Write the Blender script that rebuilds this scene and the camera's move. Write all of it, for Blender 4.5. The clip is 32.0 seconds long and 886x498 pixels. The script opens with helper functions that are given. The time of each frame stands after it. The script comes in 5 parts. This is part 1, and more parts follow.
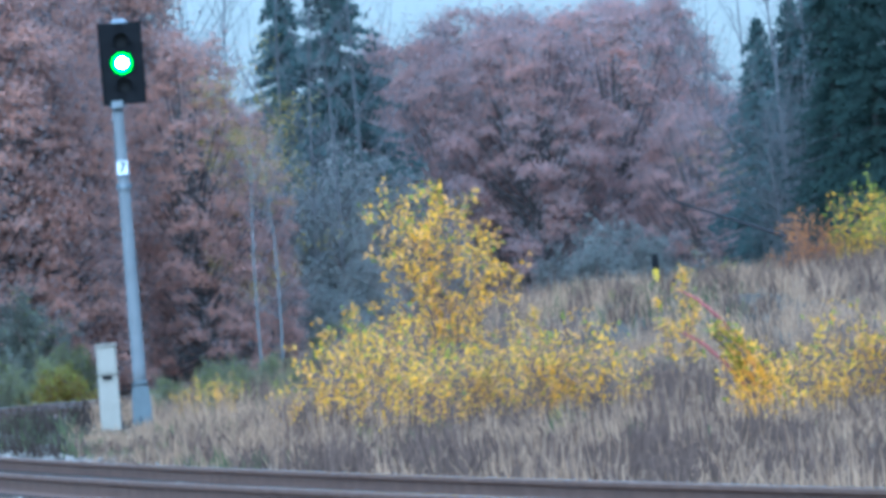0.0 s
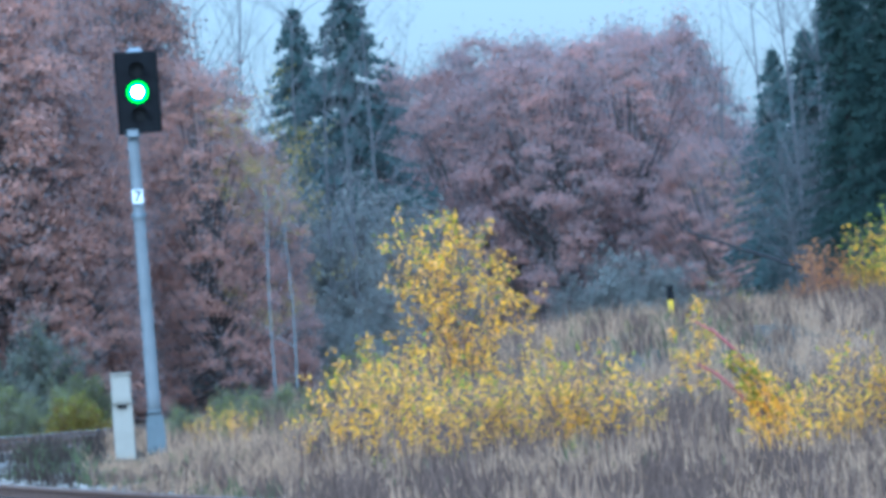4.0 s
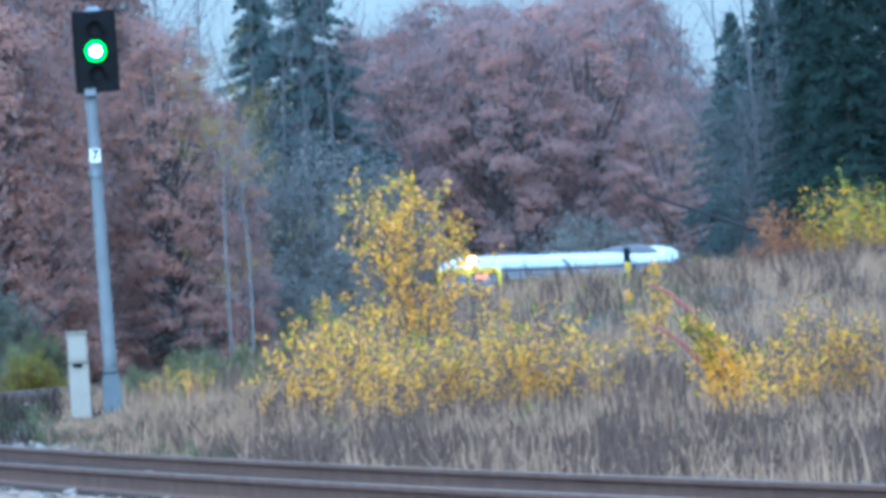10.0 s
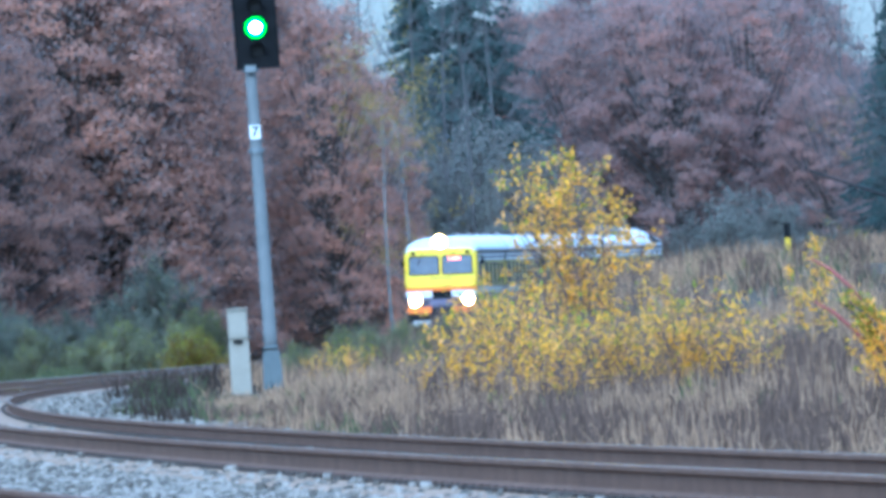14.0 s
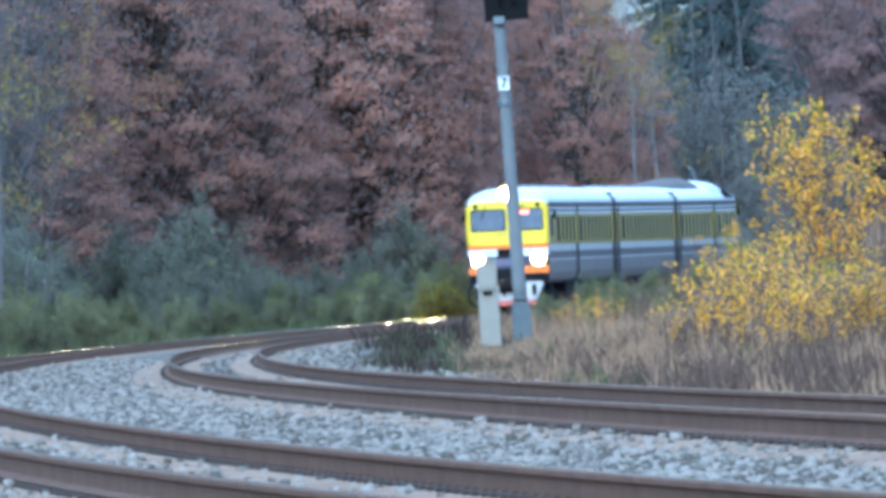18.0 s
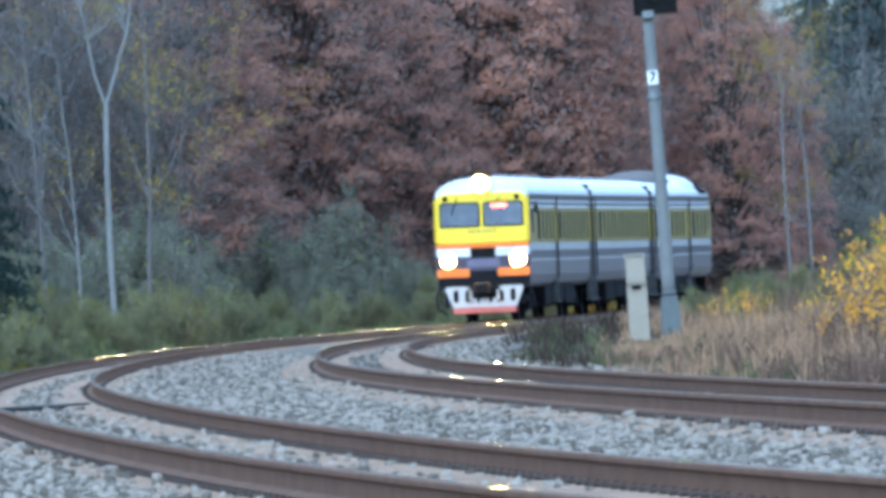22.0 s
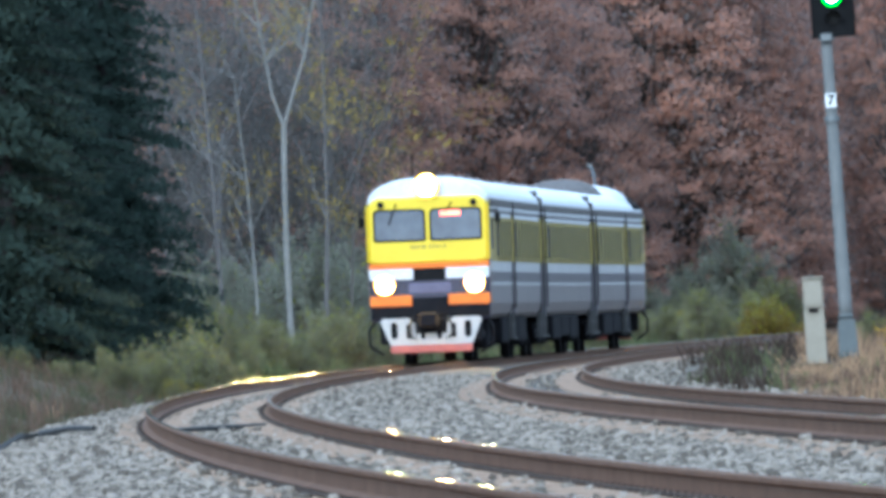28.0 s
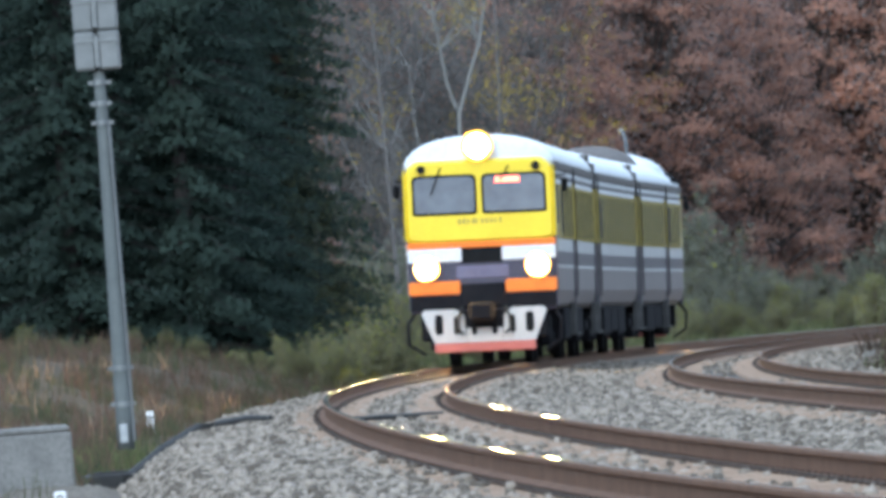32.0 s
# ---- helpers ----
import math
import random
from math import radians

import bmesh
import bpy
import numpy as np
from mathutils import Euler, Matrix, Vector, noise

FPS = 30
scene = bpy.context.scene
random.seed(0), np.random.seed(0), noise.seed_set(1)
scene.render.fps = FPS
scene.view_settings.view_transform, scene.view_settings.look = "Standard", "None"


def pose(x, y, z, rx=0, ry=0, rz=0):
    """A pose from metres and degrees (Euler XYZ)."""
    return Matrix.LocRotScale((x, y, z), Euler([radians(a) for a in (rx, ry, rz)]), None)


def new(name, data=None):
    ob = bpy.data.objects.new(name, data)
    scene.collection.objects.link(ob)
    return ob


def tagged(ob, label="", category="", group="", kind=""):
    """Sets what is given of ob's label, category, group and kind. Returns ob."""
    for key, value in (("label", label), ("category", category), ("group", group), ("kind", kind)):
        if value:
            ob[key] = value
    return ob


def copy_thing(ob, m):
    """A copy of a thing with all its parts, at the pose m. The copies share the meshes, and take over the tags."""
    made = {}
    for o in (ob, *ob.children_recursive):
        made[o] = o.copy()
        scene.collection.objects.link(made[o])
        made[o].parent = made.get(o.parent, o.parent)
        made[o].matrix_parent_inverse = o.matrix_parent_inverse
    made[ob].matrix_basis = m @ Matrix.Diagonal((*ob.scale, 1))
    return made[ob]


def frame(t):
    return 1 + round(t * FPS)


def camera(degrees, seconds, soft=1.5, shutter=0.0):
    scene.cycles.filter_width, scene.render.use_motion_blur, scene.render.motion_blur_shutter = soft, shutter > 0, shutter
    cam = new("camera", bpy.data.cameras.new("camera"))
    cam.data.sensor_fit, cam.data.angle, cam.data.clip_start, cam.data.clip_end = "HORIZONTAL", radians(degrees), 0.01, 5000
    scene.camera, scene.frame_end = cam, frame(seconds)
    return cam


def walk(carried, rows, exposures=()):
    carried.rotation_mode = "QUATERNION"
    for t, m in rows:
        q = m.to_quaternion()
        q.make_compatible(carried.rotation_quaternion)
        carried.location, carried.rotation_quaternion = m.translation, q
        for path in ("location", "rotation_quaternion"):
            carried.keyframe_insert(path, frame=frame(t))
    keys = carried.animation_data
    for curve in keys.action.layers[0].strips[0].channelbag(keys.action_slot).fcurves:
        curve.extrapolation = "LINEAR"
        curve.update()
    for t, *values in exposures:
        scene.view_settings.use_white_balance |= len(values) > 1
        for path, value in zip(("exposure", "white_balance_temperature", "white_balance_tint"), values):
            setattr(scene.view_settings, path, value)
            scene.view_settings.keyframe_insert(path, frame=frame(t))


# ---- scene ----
EYE_Z = 1.038


def aim(yaw, pitch, roll):
    """A pose of the tripod head: degrees to the right of +y, upwards, and of lean."""
    return pose(0, 0, EYE_Z, 0, 0, -yaw) @ pose(0, 0, 0, 90 + pitch) @ pose(0, 0, 0, 0, 0, roll)


cam = camera(3.4544, 32.0, soft=4.3)
walk(cam, [
    (0, aim(2.3014, 0.2606, -4.385)),
    (0.5, aim(2.3092, 0.2581, -4.408)),
    (1, aim(2.3001, 0.2370, -4.301)),
    (1.5, aim(2.2848, 0.2763, -4.213)),
    (2, aim(2.2525, 0.3779, -4.216)),
    (2.5, aim(2.2458, 0.4230, -4.156)),
    (4.5, aim(2.2526, 0.3694, -4.179)),
    (5, aim(2.2654, 0.3557, -4.165)),
    (5.5, aim(2.2664, 0.3125, -4.016)),
    (6, aim(2.2918, 0.2870, -3.992)),
    (6.5, aim(2.3192, 0.2887, -3.976)),
    (7, aim(2.3169, 0.2894, -3.921)),
    (7.5, aim(2.3305, 0.2944, -3.969)),
    (8, aim(2.3461, 0.3200, -3.909)),
    (8.5, aim(2.3449, 0.3268, -3.850)),
    (9, aim(2.3572, 0.3123, -3.788)),
    (9.5, aim(2.4035, 0.2922, -3.800)),
    (10, aim(2.4086, 0.2185, -3.839)),
    (10.5, aim(2.3449, 0.1903, -3.836)),
    (11, aim(2.3022, 0.2275, -3.892)),
    (11.5, aim(2.2135, 0.2279, -3.881)),
    (12, aim(2.1390, 0.2036, -3.935)),
    (12.5, aim(2.0579, 0.1307, -3.929)),
    (13, aim(1.9733, 0.1187, -4.012)),
    (13.5, aim(1.8908, 0.1373, -3.993)),
    (14, aim(1.7793, 0.1675, -3.920)),
    (14.5, aim(1.6733, 0.1640, -3.859)),
    (15, aim(1.4868, 0.1891, -3.926)),
    (15.5, aim(1.3565, 0.2434, -3.911)),
    (17.5, aim(0.8980, 0.0600, -4.006)),
    (18, aim(0.7965, 0.0450, -4.071)),
    (18.5, aim(0.7895, 0.0134, -4.159)),
    (19, aim(0.7480, 0.0070, -4.052)),
    (19.5, aim(0.7011, 0.0175, -4.067)),
    (20, aim(0.6599, 0.0402, -4.063)),
    (20.5, aim(0.6166, 0.0447, -4.065)),
    (21, aim(0.5423, 0.0446, -4.105)),
    (21.5, aim(0.4604, 0.0645, -4.151)),
    (22, aim(0.2162, 0.0632, -4.054)),
    (22.5, aim(0.1209, -0.0179, -4.130)),
    (23, aim(0.0000, -0.0150, -4.123)),
    (23.5, aim(-0.0679, 0.0681, -4.085)),
    (24, aim(-0.0802, 0.1503, -4.031)),
    (24.5, aim(-0.1239, 0.2466, -3.976)),
    (26.5, aim(-0.2476, 0.1973, -4.023)),
    (27, aim(-0.2827, 0.1752, -3.891)),
    (27.5, aim(-0.3944, 0.2000, -3.785)),
    (28, aim(-0.4677, 0.1949, -3.804)),
    (28.5, aim(-0.7675, 0.1295, -3.874)),
    (29, aim(-0.8509, 0.1149, -3.939)),
    (29.5, aim(-1.0470, 0.1329, -3.943)),
    (30, aim(-1.1395, 0.1497, -4.104)),
    (30.5, aim(-1.0724, 0.1856, -4.004)),
    (31, aim(-1.0836, 0.1652, -4.234)),
    (31.5, aim(-1.1603, 0.1624, -4.158)),
    (32, aim(-1.1549, 0.1947, -4.198)),
], exposures=[(0, 1.25, 4130, -3), (13, 1.22, 4130, -3), (19, 1.10, 4430, -3), (23, 1.02, 4680, -2), (28, 0.98, 5060, -1), (30, 0.97, 5250, 0), (32, 0.90, 5450, 2)])

# ---- light ----
world = bpy.data.worlds.new("overcast_sky")
scene.world = world
world.use_nodes = True
wn = world.node_tree
sky = wn.nodes.new("ShaderNodeTexSky")
sky.sky_type = "NISHITA"
sky.sun_disc = False
sky.sun_elevation = radians(26)
sky.sun_rotation = radians(195)
sky.air_density = 1.0
sky.dust_density = 0.6
sky.ozone_density = 2.0
# thin even cloud over the clear sky, a little brighter overhead
height = wn.nodes.new("ShaderNodeSeparateXYZ")
wn.links.new(wn.nodes.new("ShaderNodeTexCoord").outputs["Generated"], height.inputs["Vector"])
cloud = wn.nodes.new("ShaderNodeValToRGB")
cloud.color_ramp.elements[0].position = 0.0
cloud.color_ramp.elements[0].color = (0.40, 0.385, 0.405, 1)
cloud.color_ramp.elements[1].position = 0.9
cloud.color_ramp.elements[1].color = (3.5, 3.8, 4.35, 1)
middle_sky = cloud.color_ramp.elements.new(0.3)
middle_sky.color = (2.35, 2.55, 2.95, 1)
wn.links.new(height.outputs["Z"], cloud.inputs["Fac"])
cover = wn.nodes.new("ShaderNodeMix")
cover.data_type = "RGBA"
cover.inputs["Factor"].default_value = 0.93
wn.links.new(sky.outputs["Color"], cover.inputs["A"])
wn.links.new(cloud.outputs["Color"], cover.inputs["B"])
wn.links.new(cover.outputs["Result"], wn.nodes["Background"].inputs["Color"])
wn.nodes["Background"].inputs["Strength"].default_value = 0.30
sun_data = bpy.data.lights.new("sun", "SUN")
sun_data.energy = 1.4
sun_data.angle = radians(25)
sun_data.color = (1.0, 0.95, 0.88)
sun = new("sun", sun_data)
sun.rotation_euler = Euler((radians(64), 0, radians(-15)))


# ---- materials ----
def material(name, dark, light, rough=0.8, metal=0.0, scale=6.0, fine=60.0, bump=0.3, depth=0.01, by_object=0.0, by_island=0.0, gloss=0.3, span=0.2):
    """A surface of two colours mixed by a coarse and a fine noise, with fine relief."""
    m = bpy.data.materials.new(name)
    m.use_nodes = True
    nt = m.node_tree
    b = nt.nodes["Principled BSDF"]
    link = nt.links.new

    def node(kind, **values):
        n = nt.nodes.new(kind)
        for key, value in values.items():
            n.inputs[key].default_value = value
        return n

    pos = nt.nodes.new("ShaderNodeTexCoord").outputs["Object"]
    coarse = node("ShaderNodeTexNoise", Scale=scale, Detail=4.0, Roughness=0.6)
    grain = node("ShaderNodeTexNoise", Scale=fine, Detail=3.0, Roughness=0.6)
    link(pos, coarse.inputs["Vector"])
    link(pos, grain.inputs["Vector"])
    both = node("ShaderNodeMath")
    both.operation = "MULTIPLY_ADD"
    link(grain.outputs["Fac"], both.inputs[0])
    both.inputs[1].default_value = 0.5
    half = node("ShaderNodeMath")
    half.operation = "MULTIPLY"
    link(coarse.outputs["Fac"], half.inputs[0])
    half.inputs[1].default_value = 0.5
    link(half.outputs[0], both.inputs[2])
    fac = both.outputs[0]
    if by_object or by_island:
        source = nt.nodes.new("ShaderNodeObjectInfo" if by_object else "ShaderNodeNewGeometry")
        rnd = source.outputs["Random" if by_object else "Random Per Island"]
        shift = node("ShaderNodeMath")
        shift.operation = "MULTIPLY_ADD"
        link(rnd, shift.inputs[0])
        shift.inputs[1].default_value = by_object or by_island
        add = node("ShaderNodeMath")
        add.operation = "SUBTRACT"
        link(fac, add.inputs[0])
        add.inputs[1].default_value = (by_object or by_island) / 2
        link(add.outputs[0], shift.inputs[2])
        fac = shift.outputs[0]
    ramp = nt.nodes.new("ShaderNodeValToRGB")
    ramp.color_ramp.elements[0].position = 0.5 - span
    ramp.color_ramp.elements[1].position = 0.5 + span
    ramp.color_ramp.elements[0].color = (*dark, 1)
    ramp.color_ramp.elements[1].color = (*light, 1)
    link(fac, ramp.inputs["Fac"])
    link(ramp.outputs["Color"], b.inputs["Base Color"])
    b.inputs["Roughness"].default_value = rough
    b.inputs["Metallic"].default_value = metal
    b.inputs["Specular IOR Level"].default_value = gloss
    if bump:
        relief = node("ShaderNodeBump", Strength=bump, Distance=depth)
        link(grain.outputs["Fac"], relief.inputs["Height"])
        link(relief.outputs["Normal"], b.inputs["Normal"])
    return m


def lamp_material(name, colour, strength):
    m = bpy.data.materials.new(name)
    m.use_nodes = True
    b = m.node_tree.nodes["Principled BSDF"]
    b.inputs["Base Color"].default_value = (*colour, 1)
    b.inputs["Emission Color"].default_value = (*colour, 1)
    b.inputs["Emission Strength"].default_value = strength
    return m


M_EARTH = material("earth_and_dead_grass", (0.045, 0.037, 0.028), (0.115, 0.093, 0.066), 0.95, scale=0.3, fine=8, bump=0.6, depth=0.05, gloss=0.04)
M_BALLAST = material("ballast", (0.10, 0.087, 0.073), (0.20, 0.177, 0.15), 0.9, scale=1.2, fine=14, bump=1.0, depth=0.06, gloss=0.04)
M_STONE = material("crushed_stone", (0.105, 0.089, 0.073), (0.295, 0.255, 0.213), 0.85, scale=3, fine=40, bump=0.3, depth=0.01, by_island=0.8, gloss=0.04)
M_SAND = material("rail_dust", (0.195, 0.135, 0.098), (0.295, 0.212, 0.155), 0.95, scale=1.5, fine=22, bump=0.8, depth=0.03, gloss=0.04)
M_OILED = material("oily_ballast", (0.075, 0.066, 0.06), (0.145, 0.13, 0.118), 0.9, scale=1.2, fine=14, bump=1.0, depth=0.05, gloss=0.04)
M_RUST = material("rail_rust", (0.082, 0.045, 0.028), (0.17, 0.097, 0.06), 0.75, scale=2, fine=40, bump=0.3, gloss=0.12)
M_STEEL = material("rail_running_face", (0.36, 0.31, 0.26), (0.48, 0.42, 0.36), 0.085, 1.0, scale=2, fine=60, bump=0.05, depth=0.002, gloss=0.5)
M_SLEEPER = material("dusty_concrete_sleeper", (0.20, 0.142, 0.105), (0.30, 0.222, 0.165), 0.9, scale=4, fine=40, by_object=0.3, gloss=0.04)
M_CLIP = material("fastener_steel", (0.02, 0.015, 0.012), (0.06, 0.04, 0.03), 0.7, scale=9, fine=60)
M_CONCRETE = material("mast_concrete", (0.12, 0.124, 0.124), (0.215, 0.216, 0.21), 0.85, scale=3, fine=50, bump=0.3)
M_MAST = material("mast_old_paint", (0.08, 0.09, 0.092), (0.14, 0.152, 0.152), 0.7, scale=3, fine=40, bump=0.2)
M_BLOCK = material("block_concrete", (0.10, 0.098, 0.095), (0.225, 0.22, 0.21), 0.9, scale=3.5, fine=24, bump=0.5)
M_STEP = material("step_steel", (0.05, 0.048, 0.047), (0.10, 0.095, 0.09), 0.7, scale=3, fine=30, bump=0.1)
M_GALV = material("galvanised_steel", (0.14, 0.15, 0.155), (0.25, 0.262, 0.268), 0.45, 0.6, scale=4, fine=60, bump=0.1)
M_CREAM = material("cabinet_paint", (0.24, 0.212, 0.165), (0.335, 0.30, 0.24), 0.55, scale=3, fine=40, bump=0.1)
M_BLACK = material("black_paint", (0.004, 0.004, 0.005), (0.012, 0.012, 0.013), 0.7, scale=5, fine=50, bump=0.1, gloss=0.1)
M_GREYBOX = material("grey_paint", (0.12, 0.128, 0.13), (0.21, 0.218, 0.22), 0.5, scale=5, fine=50, bump=0.1)
M_WHITE = material("white_enamel", (0.66, 0.66, 0.66), (0.82, 0.82, 0.82), 0.4, scale=5, fine=50, bump=0.05)
M_INK = material("black_enamel", (0.01, 0.01, 0.01), (0.02, 0.02, 0.02), 0.5, bump=0)
M_GREEN = lamp_material("green_signal_lens", (0.45, 1.0, 0.14), 9.0)
# glowing green ring: the lamp's halo given shape as a wider lens
M_GREENHALO = lamp_material("green_lens_halo", (0.01, 1.0, 0.0), 1.0)
M_DARKLENS = material("unlit_lens", (0.004, 0.004, 0.005), (0.01, 0.01, 0.01), 0.3, bump=0, gloss=0.2)
M_CABLE = material("black_rubber", (0.012, 0.012, 0.013), (0.03, 0.03, 0.03), 0.7, bump=0.1)

M_TYELLOW = material("train_yellow", (0.62, 0.47, 0.015), (0.80, 0.62, 0.03), 0.35, scale=1.2, fine=30, bump=0.04, gloss=0.5)
M_TLILAC = material("train_lilac", (0.10, 0.09, 0.14), (0.16, 0.145, 0.21), 0.45, scale=2, fine=20, bump=0.05)
M_TGREY = material("train_grey", (0.115, 0.10, 0.102), (0.20, 0.175, 0.172), 0.5, scale=0.8, fine=20, bump=0.05, gloss=0.5)
M_TBLUE = material("train_dark_plum", (0.024, 0.021, 0.04), (0.05, 0.045, 0.075), 0.45, scale=0.8, fine=20, bump=0.05, gloss=0.5)
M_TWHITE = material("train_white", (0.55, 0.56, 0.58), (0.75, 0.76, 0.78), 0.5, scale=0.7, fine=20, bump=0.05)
# the front's white, dimmed in the colour for side bands and plough
M_TSIDE = material("train_white_dimmed", (0.34, 0.335, 0.33), (0.52, 0.51, 0.50), 0.55, scale=0.7, fine=20, bump=0.05)
M_TPLUM = material("train_side_plum_grey", (0.085, 0.075, 0.085), (0.14, 0.125, 0.135), 0.5, scale=0.8, fine=20, bump=0.05)
M_TROOF = material("train_roof", (0.50, 0.52, 0.55), (0.74, 0.76, 0.79), 0.5, scale=0.5, fine=12, bump=0.1)
M_TORANGE = material("train_orange", (0.72, 0.16, 0.02), (0.85, 0.24, 0.03), 0.4, scale=2, fine=30, bump=0.04)
M_TRED = material("train_red", (0.34, 0.09, 0.075), (0.48, 0.15, 0.12), 0.6, scale=2, fine=30, bump=0.1)
M_TDARK = material("train_underframe", (0.006, 0.006, 0.008), (0.02, 0.019, 0.021), 0.85, scale=2, fine=30, bump=0.3, gloss=0.06)
M_TOLIVE = material("train_window_band", (0.215, 0.17, 0.04), (0.32, 0.255, 0.07), 0.5, scale=0.8, fine=20, bump=0.05)
M_TPILLAR = material("train_window_pillar", (0.40, 0.315, 0.065), (0.54, 0.43, 0.115), 0.5, scale=0.8, fine=20, bump=0.05)
M_TGLASS = material("train_side_glass", (0.02, 0.022, 0.022), (0.05, 0.052, 0.05), 0.25, scale=0.6, fine=8, bump=0, gloss=0.25)
M_TSCREEN = material("train_windscreen", (0.115, 0.13, 0.16), (0.18, 0.20, 0.235), 0.1, scale=0.5, fine=4, bump=0, gloss=0.6)
M_LAMP = lamp_material("headlamp_glow", (1.0, 0.58, 0.18), 850.0)
# reflector bowls widened and glowing amber: the headlamps' halo is painted here
M_BOWL = lamp_material("headlamp_halo", (1.0, 0.46, 0.05), 2.2)
M_LED = lamp_material("route_display_red", (1.0, 0.12, 0.06), 5.0)

M_BARK = material("grey_bark", (0.06, 0.055, 0.055), (0.16, 0.15, 0.145), 0.9, scale=2, fine=18, bump=0.6, depth=0.03)
M_DARKBARK = material("oak_bark", (0.055, 0.048, 0.046), (0.125, 0.108, 0.10), 0.95, scale=2, fine=18, bump=0.6, depth=0.03)
M_BIRCHBARK = material("birch_bark", (0.12, 0.12, 0.115), (0.24, 0.238, 0.228), 0.8, scale=1.2, fine=9, bump=0.4, depth=0.02)
M_DEADWOOD = material("dead_wood", (0.025, 0.023, 0.024), (0.055, 0.05, 0.05), 0.95, scale=2, fine=18, bump=0.4, gloss=0.05)
M_TWIG = material("bush_twig", (0.09, 0.062, 0.052), (0.19, 0.14, 0.115), 0.85, scale=6, fine=40)
M_REDTWIG = material("red_twig", (0.22, 0.05, 0.045), (0.36, 0.11, 0.095), 0.7, scale=6, fine=40)


def leaf(name, dark, light, by_object=0.3, patch=0.35, island=0.34, span=0.2):
    """Foliage whose colour differs from leaf to leaf and a little from plant to plant."""
    m = material(name, dark, light, 0.8, scale=patch, fine=5, bump=0, by_island=island, gloss=0.1, span=span)
    nt = m.node_tree
    b = nt.nodes["Principled BSDF"]
    source = b.inputs["Base Color"].links[0].from_socket
    info = nt.nodes.new("ShaderNodeObjectInfo")
    hsv = nt.nodes.new("ShaderNodeHueSaturation")
    span = nt.nodes.new("ShaderNodeMapRange")
    span.inputs["To Min"].default_value = 1 - by_object
    span.inputs["To Max"].default_value = 1 + by_object
    nt.links.new(info.outputs["Random"], span.inputs["Value"])
    nt.links.new(span.outputs["Result"], hsv.inputs["Value"])
    nt.links.new(source, hsv.inputs["Color"])
    nt.links.new(hsv.outputs["Color"], b.inputs["Base Color"])
    through_light = nt.nodes.new("ShaderNodeBsdfTranslucent")
    nt.links.new(hsv.outputs["Color"], through_light.inputs["Color"])
    mix = nt.nodes.new("ShaderNodeMixShader")
    mix.inputs["Fac"].default_value = 0.55
    nt.links.new(b.outputs["BSDF"], mix.inputs[1])
    nt.links.new(through_light.outputs["BSDF"], mix.inputs[2])
    nt.links.new(mix.outputs["Shader"], nt.nodes["Material Output"].inputs["Surface"])
    return m


# russet leaves, lightened: part of the wood's haze is in the colour
L_OAK = leaf("oak_leaf_russet", (0.31, 0.22, 0.20), (0.585, 0.305, 0.20), 0.24, 0.24, 0.16, 0.19)
# red leaves greyer than L_OAK: haze over the farther oaks painted in
L_REDOAK = leaf("oak_leaf_hazed_red", (0.315, 0.255, 0.25), (0.56, 0.295, 0.225), 0.14, 0.4, 0.2, 0.15)
# aspen sprigs; in oak crowns this grey paints hazy shade into the gaps
L_SPRIG = leaf("grey_sprig_and_haze_fill", (0.245, 0.212, 0.205), (0.35, 0.295, 0.28), 0.15, 0.35, 0.12)
L_RUSSET = leaf("leaf_russet_orange", (0.30, 0.12, 0.045), (0.54, 0.25, 0.09), 0.1)
L_BROWN = leaf("leaf_grey_brown", (0.10, 0.096, 0.092), (0.17, 0.155, 0.138), 0.25, 0.35, 0.12)
# paler, bluer spruce needles: haze put into the colour of the far trees
L_FARSPRUCE = leaf("hazed_spruce_needle", (0.06, 0.088, 0.082), (0.125, 0.165, 0.15), 0.1)
L_DUSK = leaf("leaf_dull_brown_green", (0.15, 0.157, 0.125), (0.25, 0.248, 0.18), 0.2, 0.35, 0.12)
# paler than L_DUSK: mist over the farther thicket is painted into the green
L_MIST = leaf("leaf_misted_green", (0.19, 0.185, 0.165), (0.29, 0.275, 0.23), 0.15, 0.35, 0.12)
L_SPRUCE = leaf("spruce_needle", (0.036, 0.054, 0.046), (0.062, 0.089, 0.071), 0.15)
L_YELLOW = leaf("leaf_yellow", (0.72, 0.355, 0.015), (0.97, 0.58, 0.07), 0.1)
L_ORANGE = leaf("leaf_orange_yellow", (0.70, 0.34, 0.06), (0.96, 0.54, 0.17), 0.1)
L_GOLD = leaf("leaf_gold_far", (0.15, 0.10, 0.02), (0.33, 0.215, 0.045))
L_OLIVE = leaf("leaf_olive_green", (0.15, 0.153, 0.098), (0.26, 0.247, 0.135), 0.25, 0.35, 0.16)
L_HAZE = leaf("leaf_haze_grey_brown", (0.165, 0.145, 0.14), (0.25, 0.215, 0.20), 0.15, 0.35, 0.12)
L_BIRCHLEAF = leaf("birch_leaf_yellow", (0.26, 0.18, 0.03), (0.52, 0.38, 0.08))
L_LIME = leaf("leaf_yellow_green", (0.18, 0.20, 0.02), (0.42, 0.41, 0.06), 0.1)
L_GRASS = leaf("dry_grass", (0.245, 0.15, 0.086), (0.54, 0.355, 0.212), 0.05, 2.2)
L_WEED = leaf("dark_dry_weed", (0.074, 0.049, 0.036), (0.20, 0.133, 0.096), 0.05, 2.2)
L_DARKWEED = leaf("blackened_weed", (0.028, 0.022, 0.017), (0.085, 0.06, 0.045), 0.05, 1.5)
